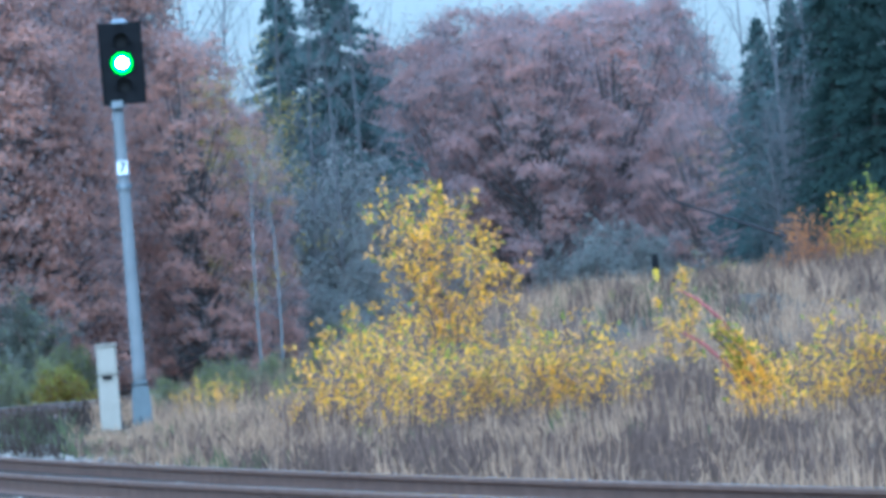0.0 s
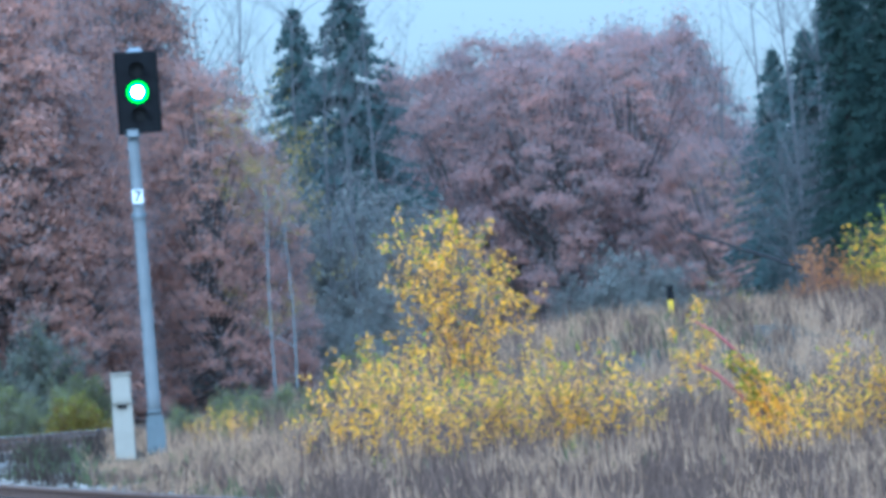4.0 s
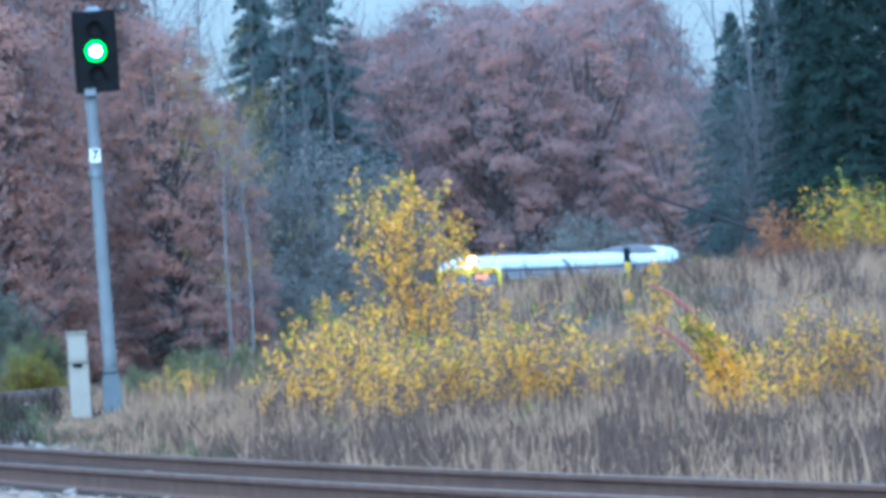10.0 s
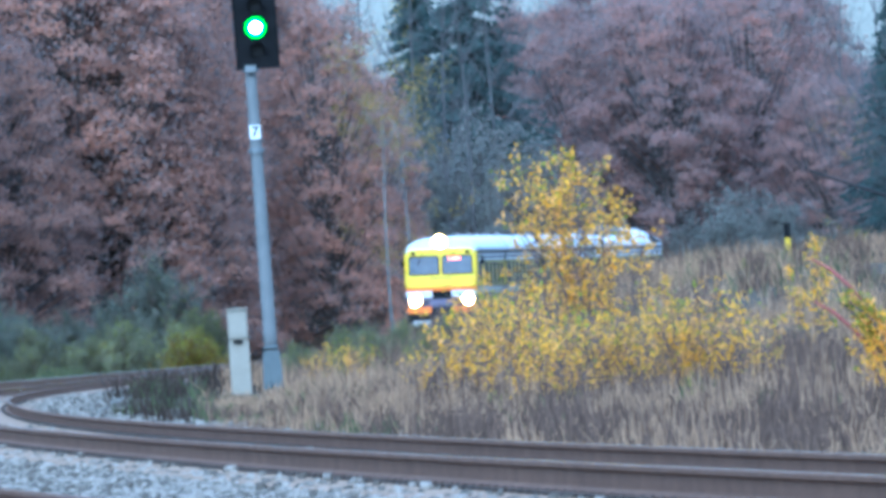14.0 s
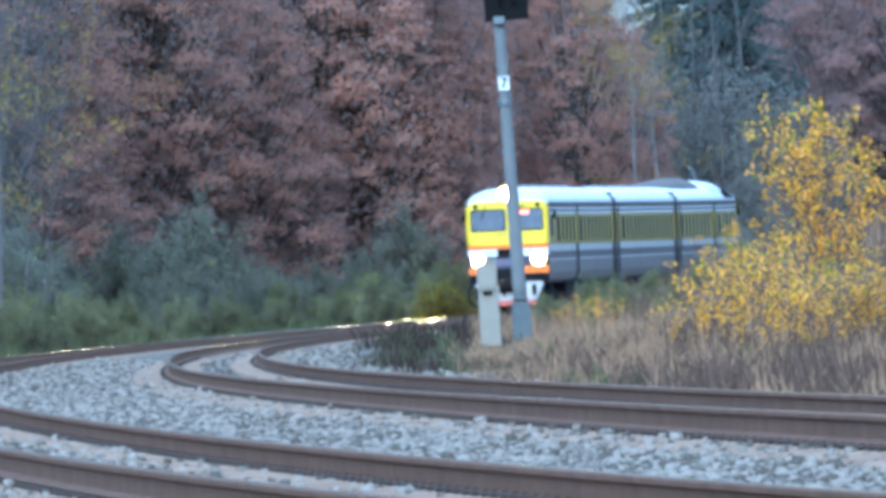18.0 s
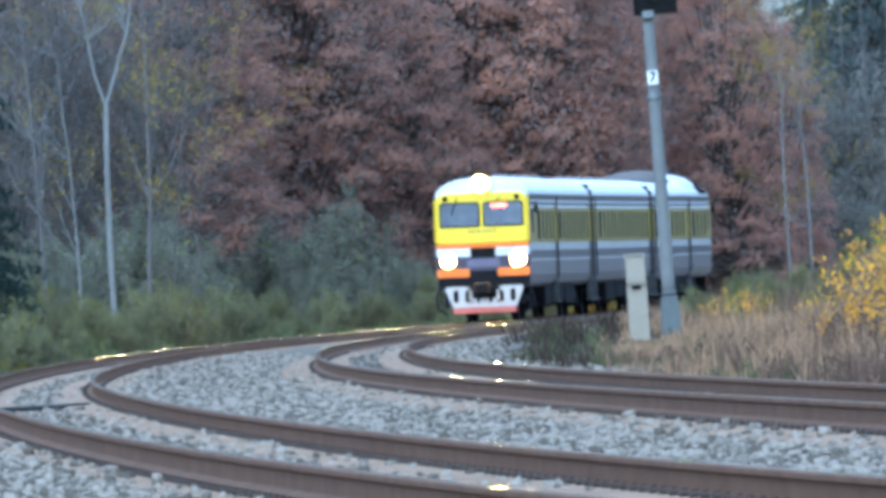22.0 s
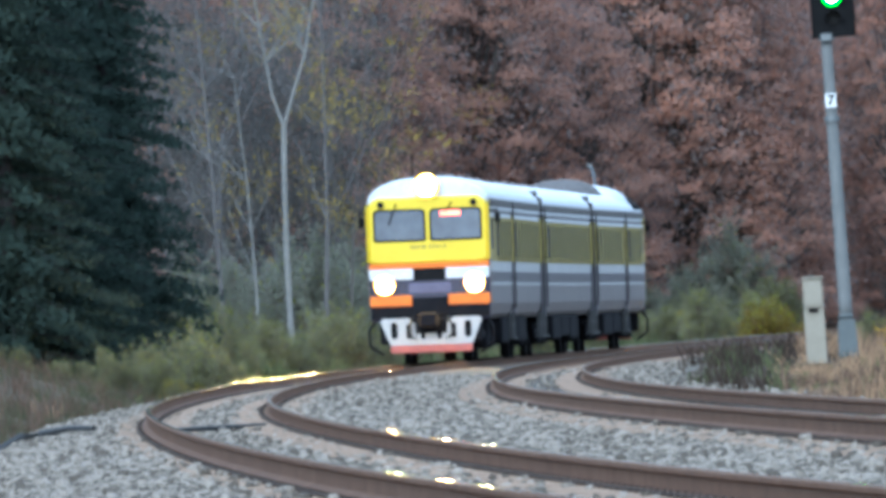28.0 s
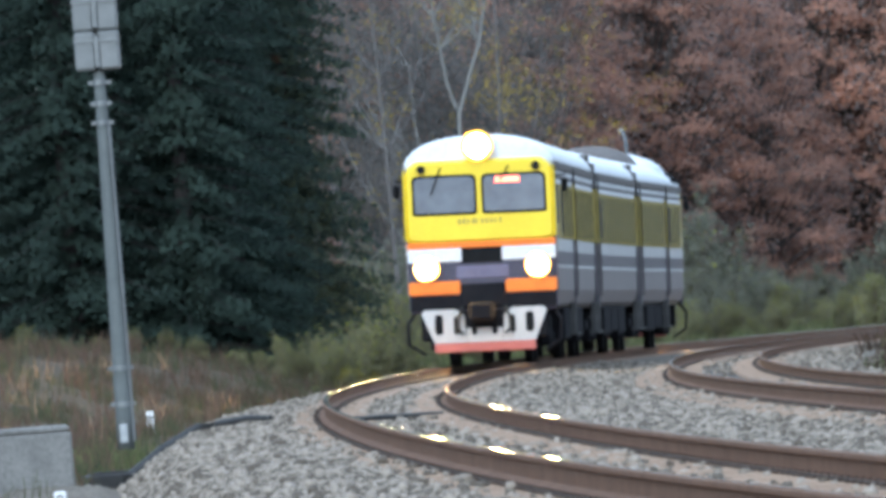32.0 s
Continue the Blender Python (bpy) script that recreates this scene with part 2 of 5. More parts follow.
L_VERGE = leaf("dull_verge_grass", (0.05, 0.056, 0.034), (0.13, 0.13, 0.07), 0.05, 1.5)
L_GREENGRASS = leaf("green_grass", (0.06, 0.075, 0.035), (0.17, 0.18, 0.08), 0.05)


# ---- building helpers ----
class Geo:
    """Vertices and faces of one mesh."""

    def __init__(self):
        self.v, self.f, self.m = [], [], []

    def add(self, verts, faces, mat=0):
        n = len(self.v)
        self.v += [tuple(p) for p in verts]
        self.f += [tuple(i + n for i in face) for face in faces]
        self.m += [mat] * len(faces)
        return self

    def box(self, x0, x1, y0, y1, z0, z1, c=0.01, mat=0):
        """A box with chamfered edges."""
        c = min(c, (x1 - x0) * 0.45, (y1 - y0) * 0.45, (z1 - z0) * 0.45)
        lo, hi = (x0, y0, z0), (x1, y1, z1)
        ids, verts = {}, []
        for corner in ((a, b, d) for a in (0, 1) for b in (0, 1) for d in (0, 1)):
            for axis in range(3):
                p = []
                for k in range(3):
                    edge = hi[k] if corner[k] else lo[k]
                    p.append(edge if k == axis else edge + (-c if corner[k] else c))
                ids[corner, axis] = len(verts)
                verts.append(p)
        faces = []
        for axis in range(3):
            u, w = (axis + 1) % 3, (axis + 2) % 3
            for side in (0, 1):
                loop = []
                for a, b in ((0, 0), (1, 0), (1, 1), (0, 1)):
                    corner = [0, 0, 0]
                    corner[axis], corner[u], corner[w] = side, a, b
                    loop.append(ids[tuple(corner), axis])
                faces.append(loop if side else loop[::-1])
            for a in (0, 1):
                for b in (0, 1):
                    c0, c1 = [0, 0, 0], [0, 0, 0]
                    c0[u] = c1[u] = a
                    c0[w] = c1[w] = b
                    c1[axis] = 1
                    quad = [ids[tuple(c0), u], ids[tuple(c1), u], ids[tuple(c1), w], ids[tuple(c0), w]]
                    faces.append(quad if (a == b) else quad[::-1])
        for corner in ((a, b, d) for a in (0, 1) for b in (0, 1) for d in (0, 1)):
            tri = [ids[corner, 0], ids[corner, 1], ids[corner, 2]]
            faces.append(tri if sum(corner) % 2 else tri[::-1])
        return self.add(verts, faces, mat)

    def tube(self, points, radii, n=8, mat=0, cap=True):
        """A round tube through the points."""
        pts = [Vector(p) for p in points]
        rings = []
        side = None
        for i, p in enumerate(pts):
            way = (pts[min(i + 1, len(pts) - 1)] - pts[max(i - 1, 0)]).normalized()
            if side is None:
                side = way.orthogonal().normalized()
            side = (side - way * side.dot(way)).normalized()
            up = way.cross(side)
            r = radii[i] if hasattr(radii, "__len__") else radii
            rings.append([p + (side * math.cos(a) + up * math.sin(a)) * r for a in (2 * math.pi * k / n for k in range(n))])
        verts = [p for ring in rings for p in ring]
        faces = [(i * n + k, i * n + (k + 1) % n, (i + 1) * n + (k + 1) % n, (i + 1) * n + k) for i in range(len(pts) - 1) for k in range(n)]
        if cap:
            faces += [tuple(range(n))[::-1], tuple((len(pts) - 1) * n + k for k in range(n))]
        return self.add(verts, faces, mat)

    def loft(self, sections, closed=True, cap=True, mat=0):
        """A skin over sections of equal point count."""
        n = len(sections[0])
        verts = [p for s in sections for p in s]
        last = n if closed else n - 1
        faces = [(i * n + k, i * n + (k + 1) % n, (i + 1) * n + (k + 1) % n, (i + 1) * n + k) for i in range(len(sections) - 1) for k in range(last)]
        if cap:
            faces += [tuple(range(n))[::-1], tuple((len(sections) - 1) * n + k for k in range(n))]
        return self.add(verts, faces, mat)

    def mesh(self, name, mats):
        me = bpy.data.meshes.new(name)
        me.from_pydata(self.v, [], self.f)
        for m in mats:
            me.materials.append(m)
        if len(mats) > 1:
            me.polygons.foreach_set("material_index", self.m)
        me.update()
        return me


def part(name, geo, mats, parent=None, label="", smooth=False):
    """Links geometry as one mesh object under a thing or a part."""
    me = geo if isinstance(geo, bpy.types.Mesh) else geo.mesh(name, mats if isinstance(mats, (list, tuple)) else [mats])
    if smooth:
        me.shade_smooth()
    ob = new(name, me)
    ob.parent = parent
    if label:
        ob["label"] = label
    return ob


def array_mesh(name, verts, faces, mats, index=None, normals=None):
    """A mesh from arrays of vertices and of equal-sided faces; normals: one for each face, for soft foliage."""
    verts, faces = np.asarray(verts, dtype=np.float32), np.asarray(faces, dtype=np.int32)
    me = bpy.data.meshes.new(name)
    k = faces.shape[1]
    me.vertices.add(len(verts))
    me.vertices.foreach_set("co", verts.ravel())
    me.loops.add(faces.size)
    me.loops.foreach_set("vertex_index", faces.ravel())
    me.polygons.add(len(faces))
    me.polygons.foreach_set("loop_start", np.arange(0, faces.size, k, dtype=np.int32))
    for m in mats:
        me.materials.append(m)
    if index is not None:
        me.polygons.foreach_set("material_index", np.asarray(index, dtype=np.int32))
    me.update(calc_edges=True)
    me.validate()
    if normals is not None:
        me.shade_smooth()
        me.normals_split_custom_set_from_vertices(np.repeat(normals, k, axis=0).astype(np.float32))
    return me


def thing(name, label, category, group="", at=None, kind=""):
    ob = tagged(new(name), label, category, group, kind)
    if at is not None:
        ob.matrix_basis = at
    return ob


# ---- the line of the railway ----
GAUGE, CANT, SPACING, INNER_UP = 1.52, 0.045, 4.784, -0.08
LINE_S = np.arange(-80.0, 1000.0, 2.0)
KNOT_S = (0, 40, 80, 120, 170, 230, 300, 420, 560, 720)
KNOT_K = (0.8013, 0.4348, 0.3165, 0.4889, 0.2283, 0.4460, 0.3674, 0.4229, 0.2931, 0.550)


def run_line():
    k = np.interp(LINE_S, KNOT_S, KNOT_K) / 1000
    turn = np.concatenate([[0], np.cumsum((k[1:] + k[:-1]))])
    first = int(np.argmin(np.abs(LINE_S + 12)))
    th = turn - turn[first] - 0.08891
    mid = (th[1:] + th[:-1]) / 2
    x = np.concatenate([[0], np.cumsum(np.sin(mid) * 2)])
    y = np.concatenate([[0], np.cumsum(np.cos(mid) * 2)])
    return x - x[first] + 2.1833, y - y[first] + 54.413, th


LINE_X, LINE_Y, LINE_TH = run_line()


def line_z(s):
    s = np.clip(s, 0, 720)
    return 7.7351e-09 * s**3 - 8.5634e-06 * s**2 + 8.8332e-05 * s + 2.3513e-03


def on_line(s, o=0.0, up=0.0):
    """World place at s metres along the outer track, o metres to the right of its middle, up above the rail tops."""
    th = np.interp(s, LINE_S, LINE_TH)
    lean = -CANT / GAUGE * (o if abs(o) < 2 else o - SPACING if abs(o - SPACING) < 2 else 0) + (INNER_UP if abs(o - SPACING) < 2 else 0)
    return (float(np.interp(s, LINE_S, LINE_X) + math.cos(th) * o), float(np.interp(s, LINE_S, LINE_Y) - math.sin(th) * o), float(line_z(s) + lean + up))


def offset_of(x, y):
    """Metres to the right of the outer track's middle, and the rail tops' height there."""
    s = np.interp(y, LINE_Y, LINE_S)
    return (x - np.interp(y, LINE_Y, LINE_X)) * np.cos(np.interp(y, LINE_Y, LINE_TH)), line_z(s)


def step(a, b, v):
    t = np.clip((v - a) / (b - a), 0, 1)
    return t * t * (3 - 2 * t)


def ground_z(x, y):
    """Height of the ground sheet."""
    x, y = np.asarray(x, dtype=float), np.asarray(y, dtype=float)
    o, z = offset_of(x, y)
    bed = z - 1.05
    right = np.interp(x, (4.5, 6.4, 8.2, 10, 12.5, 18, 40), (0, 0.05, 0.25, 0.85, 1.5, 1.6, 1.9)) * step(165, 255, y) * (1 - step(310, 390, y))
    right = right * 1.0 + z - 0.30 + 0.14 * step(165, 255, y) - 0.3 * step(300, 420, y)
    left = z - 0.75 + 1.6 * step(-4, -11, o) * step(170, 300, y) * (1 - 0.7 * step(330, 420, y))
    wave = 0.05 * np.sin(x * 1.7 + y * 0.31) + 0.04 * np.sin(x * 0.9 - y * 0.53)
    side = np.where(o > 2, bed + (right - bed) * step(SPACING + 1.9, SPACING + 2.8, o), bed + (left - bed) * step(-2.8, -4.0, o))
    return side + wave * np.where((o < -4.5) | (o > SPACING + 4), 1, 0)


def spot(az, y, up=0.0):
    """A place on the ground, az thousandths of y to the right of straight ahead."""
    x = az * y / 1000
    return x, y, float(ground_z(x, y)) + up


# ---- ground, ballast and rails ----
def build_ground():
    near_x = np.concatenate([np.arange(-30, 30.1, 1.0)])
    xs = np.unique(np.concatenate([[-2500, -1500, -900, -600, -400, -280, -200, -150, -110, -85, -65, -50, -40], near_x, [36, 44, 54, 66, 80, 100, 130, 180, 260, 400, 600, 900, 1500, 2500]]))
    ys = np.unique(np.concatenate([[-2500, -1200, -600, -300, -150, -80, -40, 0, 20, 40, 50], np.arange(60, 420, 3.0), np.arange(420, 900, 12.0), [950, 1050, 1200, 1500, 2000, 3000]]))
    gx, gy = np.meshgrid(xs, ys)
    gz = ground_z(gx, gy)
    n, m = gx.shape
    idx = np.arange(n * m).reshape(n, m)
    faces = np.stack([idx[:-1, :-1], idx[:-1, 1:], idx[1:, 1:], idx[1:, :-1]], -1).reshape(-1, 4)
    me = array_mesh("ground", np.stack([gx, gy, gz], -1).reshape(-1, 3), faces, [M_EARTH])
    me.shade_smooth()
    tagged(new("ground", me), "brown earth with dead autumn grass beside the railway", "ground", kind="structure")


BED_O = (-3.7, -3.2, -2.75, -2.35, -2.0, -1.6, -1.25, -1.05, -0.9, -0.66, -0.45, -0.2, 0.2, 0.45, 0.66, 0.9, 1.05, 1.25, 1.6, 2.0, 2.45, 2.9, 3.3, 3.65, 3.85, 4.0, 4.24, 4.45, 4.7, 5.1, 5.35, 5.56, 5.8, 5.95, 6.15, 6.5, 7.0, 7.5, 8.0)
BED_Z = (-1.2, -0.86, -0.52, -0.29, -0.24, -0.215, -0.205, -0.2, -0.2, -0.205, -0.21, -0.22, -0.22, -0.21, -0.205, -0.2, -0.2, -0.205, -0.24, -0.29, -0.33, -0.35, -0.33, -0.29, -0.28, -0.28, -0.285, -0.29, -0.30, -0.30, -0.29, -0.285, -0.28, -0.28, -0.285, -0.29, -0.30, -0.35, -0.5)


def bed_up(o):
    return np.interp(o, BED_O, BED_Z)


def build_ballast():
    ss = np.concatenate([np.arange(-70, 0, 4.0), np.arange(0, 220, 0.4), np.arange(220, 940, 3.0)])
    os_ = np.array(BED_O)
    rng = np.random.default_rng(3)
    th = np.interp(ss, LINE_S, LINE_TH)[:, None]
    x = np.interp(ss, LINE_S, LINE_X)[:, None] + np.cos(th) * os_
    y = np.interp(ss, LINE_S, LINE_Y)[:, None] - np.sin(th) * os_
    z = line_z(ss)[:, None] + np.array(BED_Z) + rng.normal(0, 0.006, (len(ss), len(os_)))
    idx = np.arange(x.size).reshape(x.shape)
    faces = np.stack([idx[:-1, :-1], idx[:-1, 1:], idx[1:, 1:], idx[1:, :-1]], -1).reshape(-1, 4)
    mid = (os_[1:] + os_[:-1]) / 2
    near_rail = np.minimum.reduce([np.abs(mid - r) for r in (-0.76, 0.76, SPACING - 0.76, SPACING + 0.76)]) < 0.5
    kinds = np.where(np.abs(mid - SPACING) < 1.3, 2, near_rail.astype(int))
    index = np.tile(kinds, len(ss) - 1)
    me = array_mesh("ballast_bed", np.stack([x, y, z], -1).reshape(-1, 3), faces, [M_BALLAST, M_SAND, M_OILED], index)
    me.shade_smooth()
    tagged(new("ballast_bed", me), "pale grey crushed stone ballast with rust-dusted strips along the rails", "ballast", kind="structure")


CUBE = np.array([(a, b, c) for a in (-1, 1) for b in (-1, 1) for c in (-1, 1)], dtype=float)
CUBE_F = np.array([(0, 1, 3, 2), (4, 6, 7, 5), (0, 4, 5, 1), (2, 3, 7, 6), (0, 2, 6, 4), (1, 5, 7, 3)])


def build_stones():
    """Loose stones on top of the ballast, nearest stretch densest."""
    rng = np.random.default_rng(5)
    s = np.concatenate([rng.uniform(8, 70, 72000), rng.uniform(70, 140, 42000), rng.uniform(140, 260, 18000)])
    o = rng.uniform(-3.4, 7.4, len(s))
    gap = np.minimum.reduce([np.abs(o - r) for r in (-0.76, 0.76, SPACING - 0.76, SPACING + 0.76)])
    keep = (gap > 0.44 + 0.06 * np.sin(s * 1.7 + o)) | ((gap > 0.14) & (rng.random(len(s)) < 0.10))
    keep &= ~((np.abs(o - SPACING) < 0.75) & (rng.random(len(s)) < 0.75))
    keep &= ~((o > 6.5) & (rng.random(len(s)) < 0.7))
    keep &= ~((np.abs(o) < 0.5) & (rng.random(len(s)) < 0.55))
    s, o = s[keep], o[keep]
    n = len(s)
    th = np.interp(s, LINE_S, LINE_TH)
    size = rng.uniform(0.014, 0.030, n) * np.where(rng.random(n) < 0.08, 1.5, 1.0)
    c = np.stack([np.interp(s, LINE_S, LINE_X) + np.cos(th) * o, np.interp(s, LINE_S, LINE_Y) - np.sin(th) * o, line_z(s) + bed_up(o) + size * rng.uniform(0.25, 0.95, n)], -1)
    shape = CUBE[None] * rng.uniform(0.55, 1.0, (n, 8, 3)) * size[:, None, None] * np.stack([rng.uniform(0.75, 1.2, n), rng.uniform(0.75, 1.2, n), rng.uniform(0.8, 1.2, n)], -1)[:, None]
    a, b = rng.uniform(0, 6.28, n), rng.uniform(-1.4, 1.4, n)
    x, y, z = shape[..., 0], shape[..., 1], shape[..., 2]
    ca, sa, cb, sb = (f(v)[:, None] for v in (a, b) for f in (np.cos, np.sin))
    y, z = y * cb - z * sb, y * sb + z * cb
    verts = np.stack([x * ca - y * sa, x * sa + y * ca, z], -1) + c[:, None]
    faces = (CUBE_F[None] + (np.arange(n) * 8)[:, None, None]).reshape(-1, 4)
    tagged(new("ballast_stones", array_mesh("ballast_stones", verts.reshape(-1, 3), faces, [M_STONE])), "loose angular grey stones lying on the ballast", "stones", kind="stuff")


RAIL_PROFILE = ((-0.075, -0.18), (0.075, -0.18), (0.075, -0.168), (0.012, -0.145), (0.009, -0.05), (0.0375, -0.036), (0.0375, -0.020), (0.0375, -0.012), (0.032, -0.004), (0.018, -0.0005), (-0.018, -0.0005), (-0.032, -0.004), (-0.0375, -0.012), (-0.0375, -0.020), (-0.0375, -0.036), (-0.009, -0.05), (-0.012, -0.145), (-0.075, -0.168))


def build_track(middle, label):
    track = thing("railway_track", label, "track", "pair of curving railway tracks", kind="structure")
    ss = list(np.arange(-70, 300, 1.5)) + list(np.arange(300, 940, 4.0))
    for side in (-1, 1):
        geo = Geo()
        sections = []
        for s in ss:
            x, y, z = on_line(s, middle + side * GAUGE / 2)
            th = float(np.interp(s, LINE_S, LINE_TH))
            sections.append([(x + math.cos(th) * a, y - math.sin(th) * a, z + b) for a, b in RAIL_PROFILE])
        geo.loft(sections)
        n = len(RAIL_PROFILE)
        for i in range((len(ss) - 1) * n):
            if i % n in ((6, 7, 8, 9) if side < 0 else (9,)):
                geo.m[i] = 1
        ob = part("rail", geo, [M_RUST, M_STEEL], track, "rust-brown steel rail with a polished running face")
        ob.data.polygons.foreach_set("use_smooth", [k % n in ((5, 6, 7, 8) if side < 0 else ()) and k < (len(ss) - 1) * n for k in range(len(geo.m))])
    return track


# ---- line-side signals and boxes ----
def disc(geo, x, y, z, r, depth, way=-1, mat=0, n=20):
    """A flat drum facing -y (way -1) or +y."""
    return geo.tube([(x, y, z), (x, y + way * depth, z)], r, n, mat)


def digit_seven(parent, x, y, z, h):
    curve = bpy.data.curves.new("mark", "FONT")
    curve.body, curve.size, curve.extrude, curve.offset = "7", h, 0.002, 0.006
    curve.align_x, curve.align_y = "CENTER", "CENTER"
    curve.materials.append(M_INK)
    ob = new("numeral", curve)
    dg = bpy.context.evaluated_depsgraph_get()
    me = bpy.data.meshes.new_from_object(ob.evaluated_get(dg))
    bpy.data.objects.remove(ob)
    ob = part("numeral", me, [M_INK], parent, "black painted numeral seven")
    ob.matrix_basis = pose(x, y, z, 90, 0, 0)


def build_signal():
    x, y, z = spot(18.92, 230)
    lean = pose(x, y, z + 0.22, 0, -0.3, 0)
    sig = thing("railway_signal", "tall concrete signal mast with a black two-lamp head showing green", "signal", at=lean)
    part("foundation", Geo().loft([[(sx * w, sy * w, a) for sx, sy in ((-1, -1), (1, -1), (1, 1), (-1, 1))] for w, a in ((0.165, -0.7), (0.145, 0.2), (0.125, 0.42))]).box(-0.118, 0.118, -0.13, 0.13, 0.44, 0.50, 0.02), M_MAST, sig, "grey concrete footing with a steel collar")
    zs = np.linspace(0.3, 4.95, 12)
    part("mast", Geo().tube([(0, 0, a) for a in zs], [0.109 - 0.023 * (a / 4.9) for a in zs], 16), M_CONCRETE, sig, "tapered grey concrete mast", True)
    part("clamp", Geo().tube([(0, 0, 3.52), (0, 0, 3.60)], 0.125, 16), M_GALV, sig, "steel band clamp")
    part("clamp", Geo().tube([(0, 0, 4.80), (0, 0, 4.88)], 0.13, 16).box(-0.09, 0.09, -0.2, 0.02, 4.78, 4.90, 0.01), M_GALV, sig)
    plate = part("number_plate", Geo().box(-0.085, 0.085, -0.135, -0.125, 3.74, 3.96, 0.004), M_WHITE, sig, "white plate with a black seven")
    digit_seven(plate, 0.0, -0.137, 3.85, 0.22)
    part("bracket", Geo().tube([(0, 0, 4.78), (0.10, -0.02, 4.92), (0.15, -0.03, 6.1)], 0.045, 10), M_GALV, sig)
    head = part("signal_head", Geo().box(-0.345, 0.345, -0.14, -0.115, 4.93, 6.22, 0.012).box(-0.22, 0.22, -0.115, 0.10, 5.06, 6.12, 0.03).box(-0.345, -0.325, -0.18, -0.115, 4.93, 6.22, 0.005).box(0.325, 0.345, -0.18, -0.115, 4.93, 6.22, 0.005), M_BLACK, sig, "black signal head with background plate")
    for zc, lit in ((5.93, False), (5.58, True), (5.23, False)):
        hood = Geo()
        ring = []
        for depth in (0.0, 0.26):
            ring.append([(0.125 * math.cos(a), -0.14 - depth, zc + 0.125 * math.sin(a)) for a in np.linspace(-0.5, math.pi + 0.5, 15)])
        inner = [[(p[0] * 0.94, p[1], zc + (p[2] - zc) * 0.94) for p in r] for r in ring]
        hood.loft([ring[0], ring[1], inner[1], inner[0]], closed=False, cap=False)
        part("hood", hood, M_BLACK, head)
        lens = part("lens", disc(Geo(), 0, -0.14, zc, 0.165 if lit else 0.1, 0.012), M_GREENHALO if lit else M_DARKLENS, head, "lit green lens widened by its halo" if lit else "unlit dark lens")
        if lit:
            part("lens_core", disc(Geo(), 0, -0.152, zc, 0.112, 0.012), M_GREEN, lens, "white-hot green lens core")
    part("cap", Geo().tube([(0.0, -0.02, 6.21), (0.0, -0.02, 6.28)], [0.16, 0.08], 12), M_GALV, head)
    head.matrix_basis = pose(0.125, 0, -0.10)


def build_relay_cabinet():
    x, y, z = spot(16.75, 226)
    cab = thing("relay_cabinet", "slim cream-painted steel cable cabinet standing in dry grass", "cabinet", at=pose(x, y, z - 0.12))
    part("body", Geo().box(-0.155, 0.155, -0.14, 0.14, 0, 0.95, 0.015), M_CREAM, cab)
    part("box_top", Geo().box(-0.152, 0.152, -0.17, 0.15, 0.955, 1.40, 0.015), M_CREAM, cab)
    part("lid", Geo().box(-0.168, 0.168, -0.2, 0.17, 1.405, 1.44, 0.012), M_CREAM, cab)
    part("door_panel", Geo().box(-0.13, 0.13, -0.182, -0.172, 1.0, 1.36, 0.006), M_CREAM, cab)
    part("latch", Geo().box(-0.08, 0.06, -0.20, -0.15, 0.90, 0.95, 0.008), M_BLACK, cab, "dark latch")


def build_rear_signal():
    x, y, z = spot(-42.66, 190)
    z = -0.5
    sig = thing("railway_signal", "grey signal mast seen from behind with pale lamp housings", "signal", at=pose(x, y, z - 0.1))
    zs = np.linspace(0.0, 5.0, 12)
    part("mast", Geo().tube([(0, 0, a) for a in zs], [0.112 - 0.042 * (a / 5.2) for a in zs], 16), M_MAST, sig, "tapered grey mast", True)
    for zc, r in ((1.02, 0.118), (0.55, 0.114), (4.2, 0.095), (4.72, 0.10), (4.45, 0.09)):
        part("clamp", Geo().tube([(0, 0, zc), (0, 0, zc + 0.07)], r, 14).box(-r - 0.05, -r + 0.02, -0.03, 0.03, zc + 0.01, zc + 0.06, 0.006).box(r - 0.02, r + 0.05, -0.03, 0.03, zc + 0.01, zc + 0.06, 0.006), M_GALV, sig)
    part("cable_pipe", Geo().tube([(0.115, -0.06, 0.1), (0.105, -0.06, 2.2), (0.085, -0.06, 4.2)], 0.02, 8), M_GALV, sig)
    part("shoe", Geo().box(-0.065, 0.04, -0.16, -0.1, 0.08, 0.33, 0.015), material("foot_paint", (0.24, 0.255, 0.265), (0.42, 0.435, 0.445), 0.6, scale=6, fine=40), sig, "pale painted foot plate")
    for zc in (4.92, 5.43, 5.94):
        hous = part("lamp_housing", Geo().box(-0.29, -0.02, -0.16, 0.16, zc, zc + 0.5, 0.03).box(0.02, 0.29, -0.16, 0.16, zc, zc + 0.5, 0.03), M_GREYBOX, sig, "pale grey lamp housing")
        part("hinge", Geo().box(-0.03, 0.03, -0.19, -0.12, zc + 0.03, zc + 0.44, 0.01).box(-0.30, 0.30, -0.175, -0.15, zc + 0.36, zc + 0.39, 0.004), M_GALV, hous)
    part("bracket", Geo().tube([(0, 0, 4.8), (0, 0, 6.5)], 0.05, 8), M_GALV, sig)


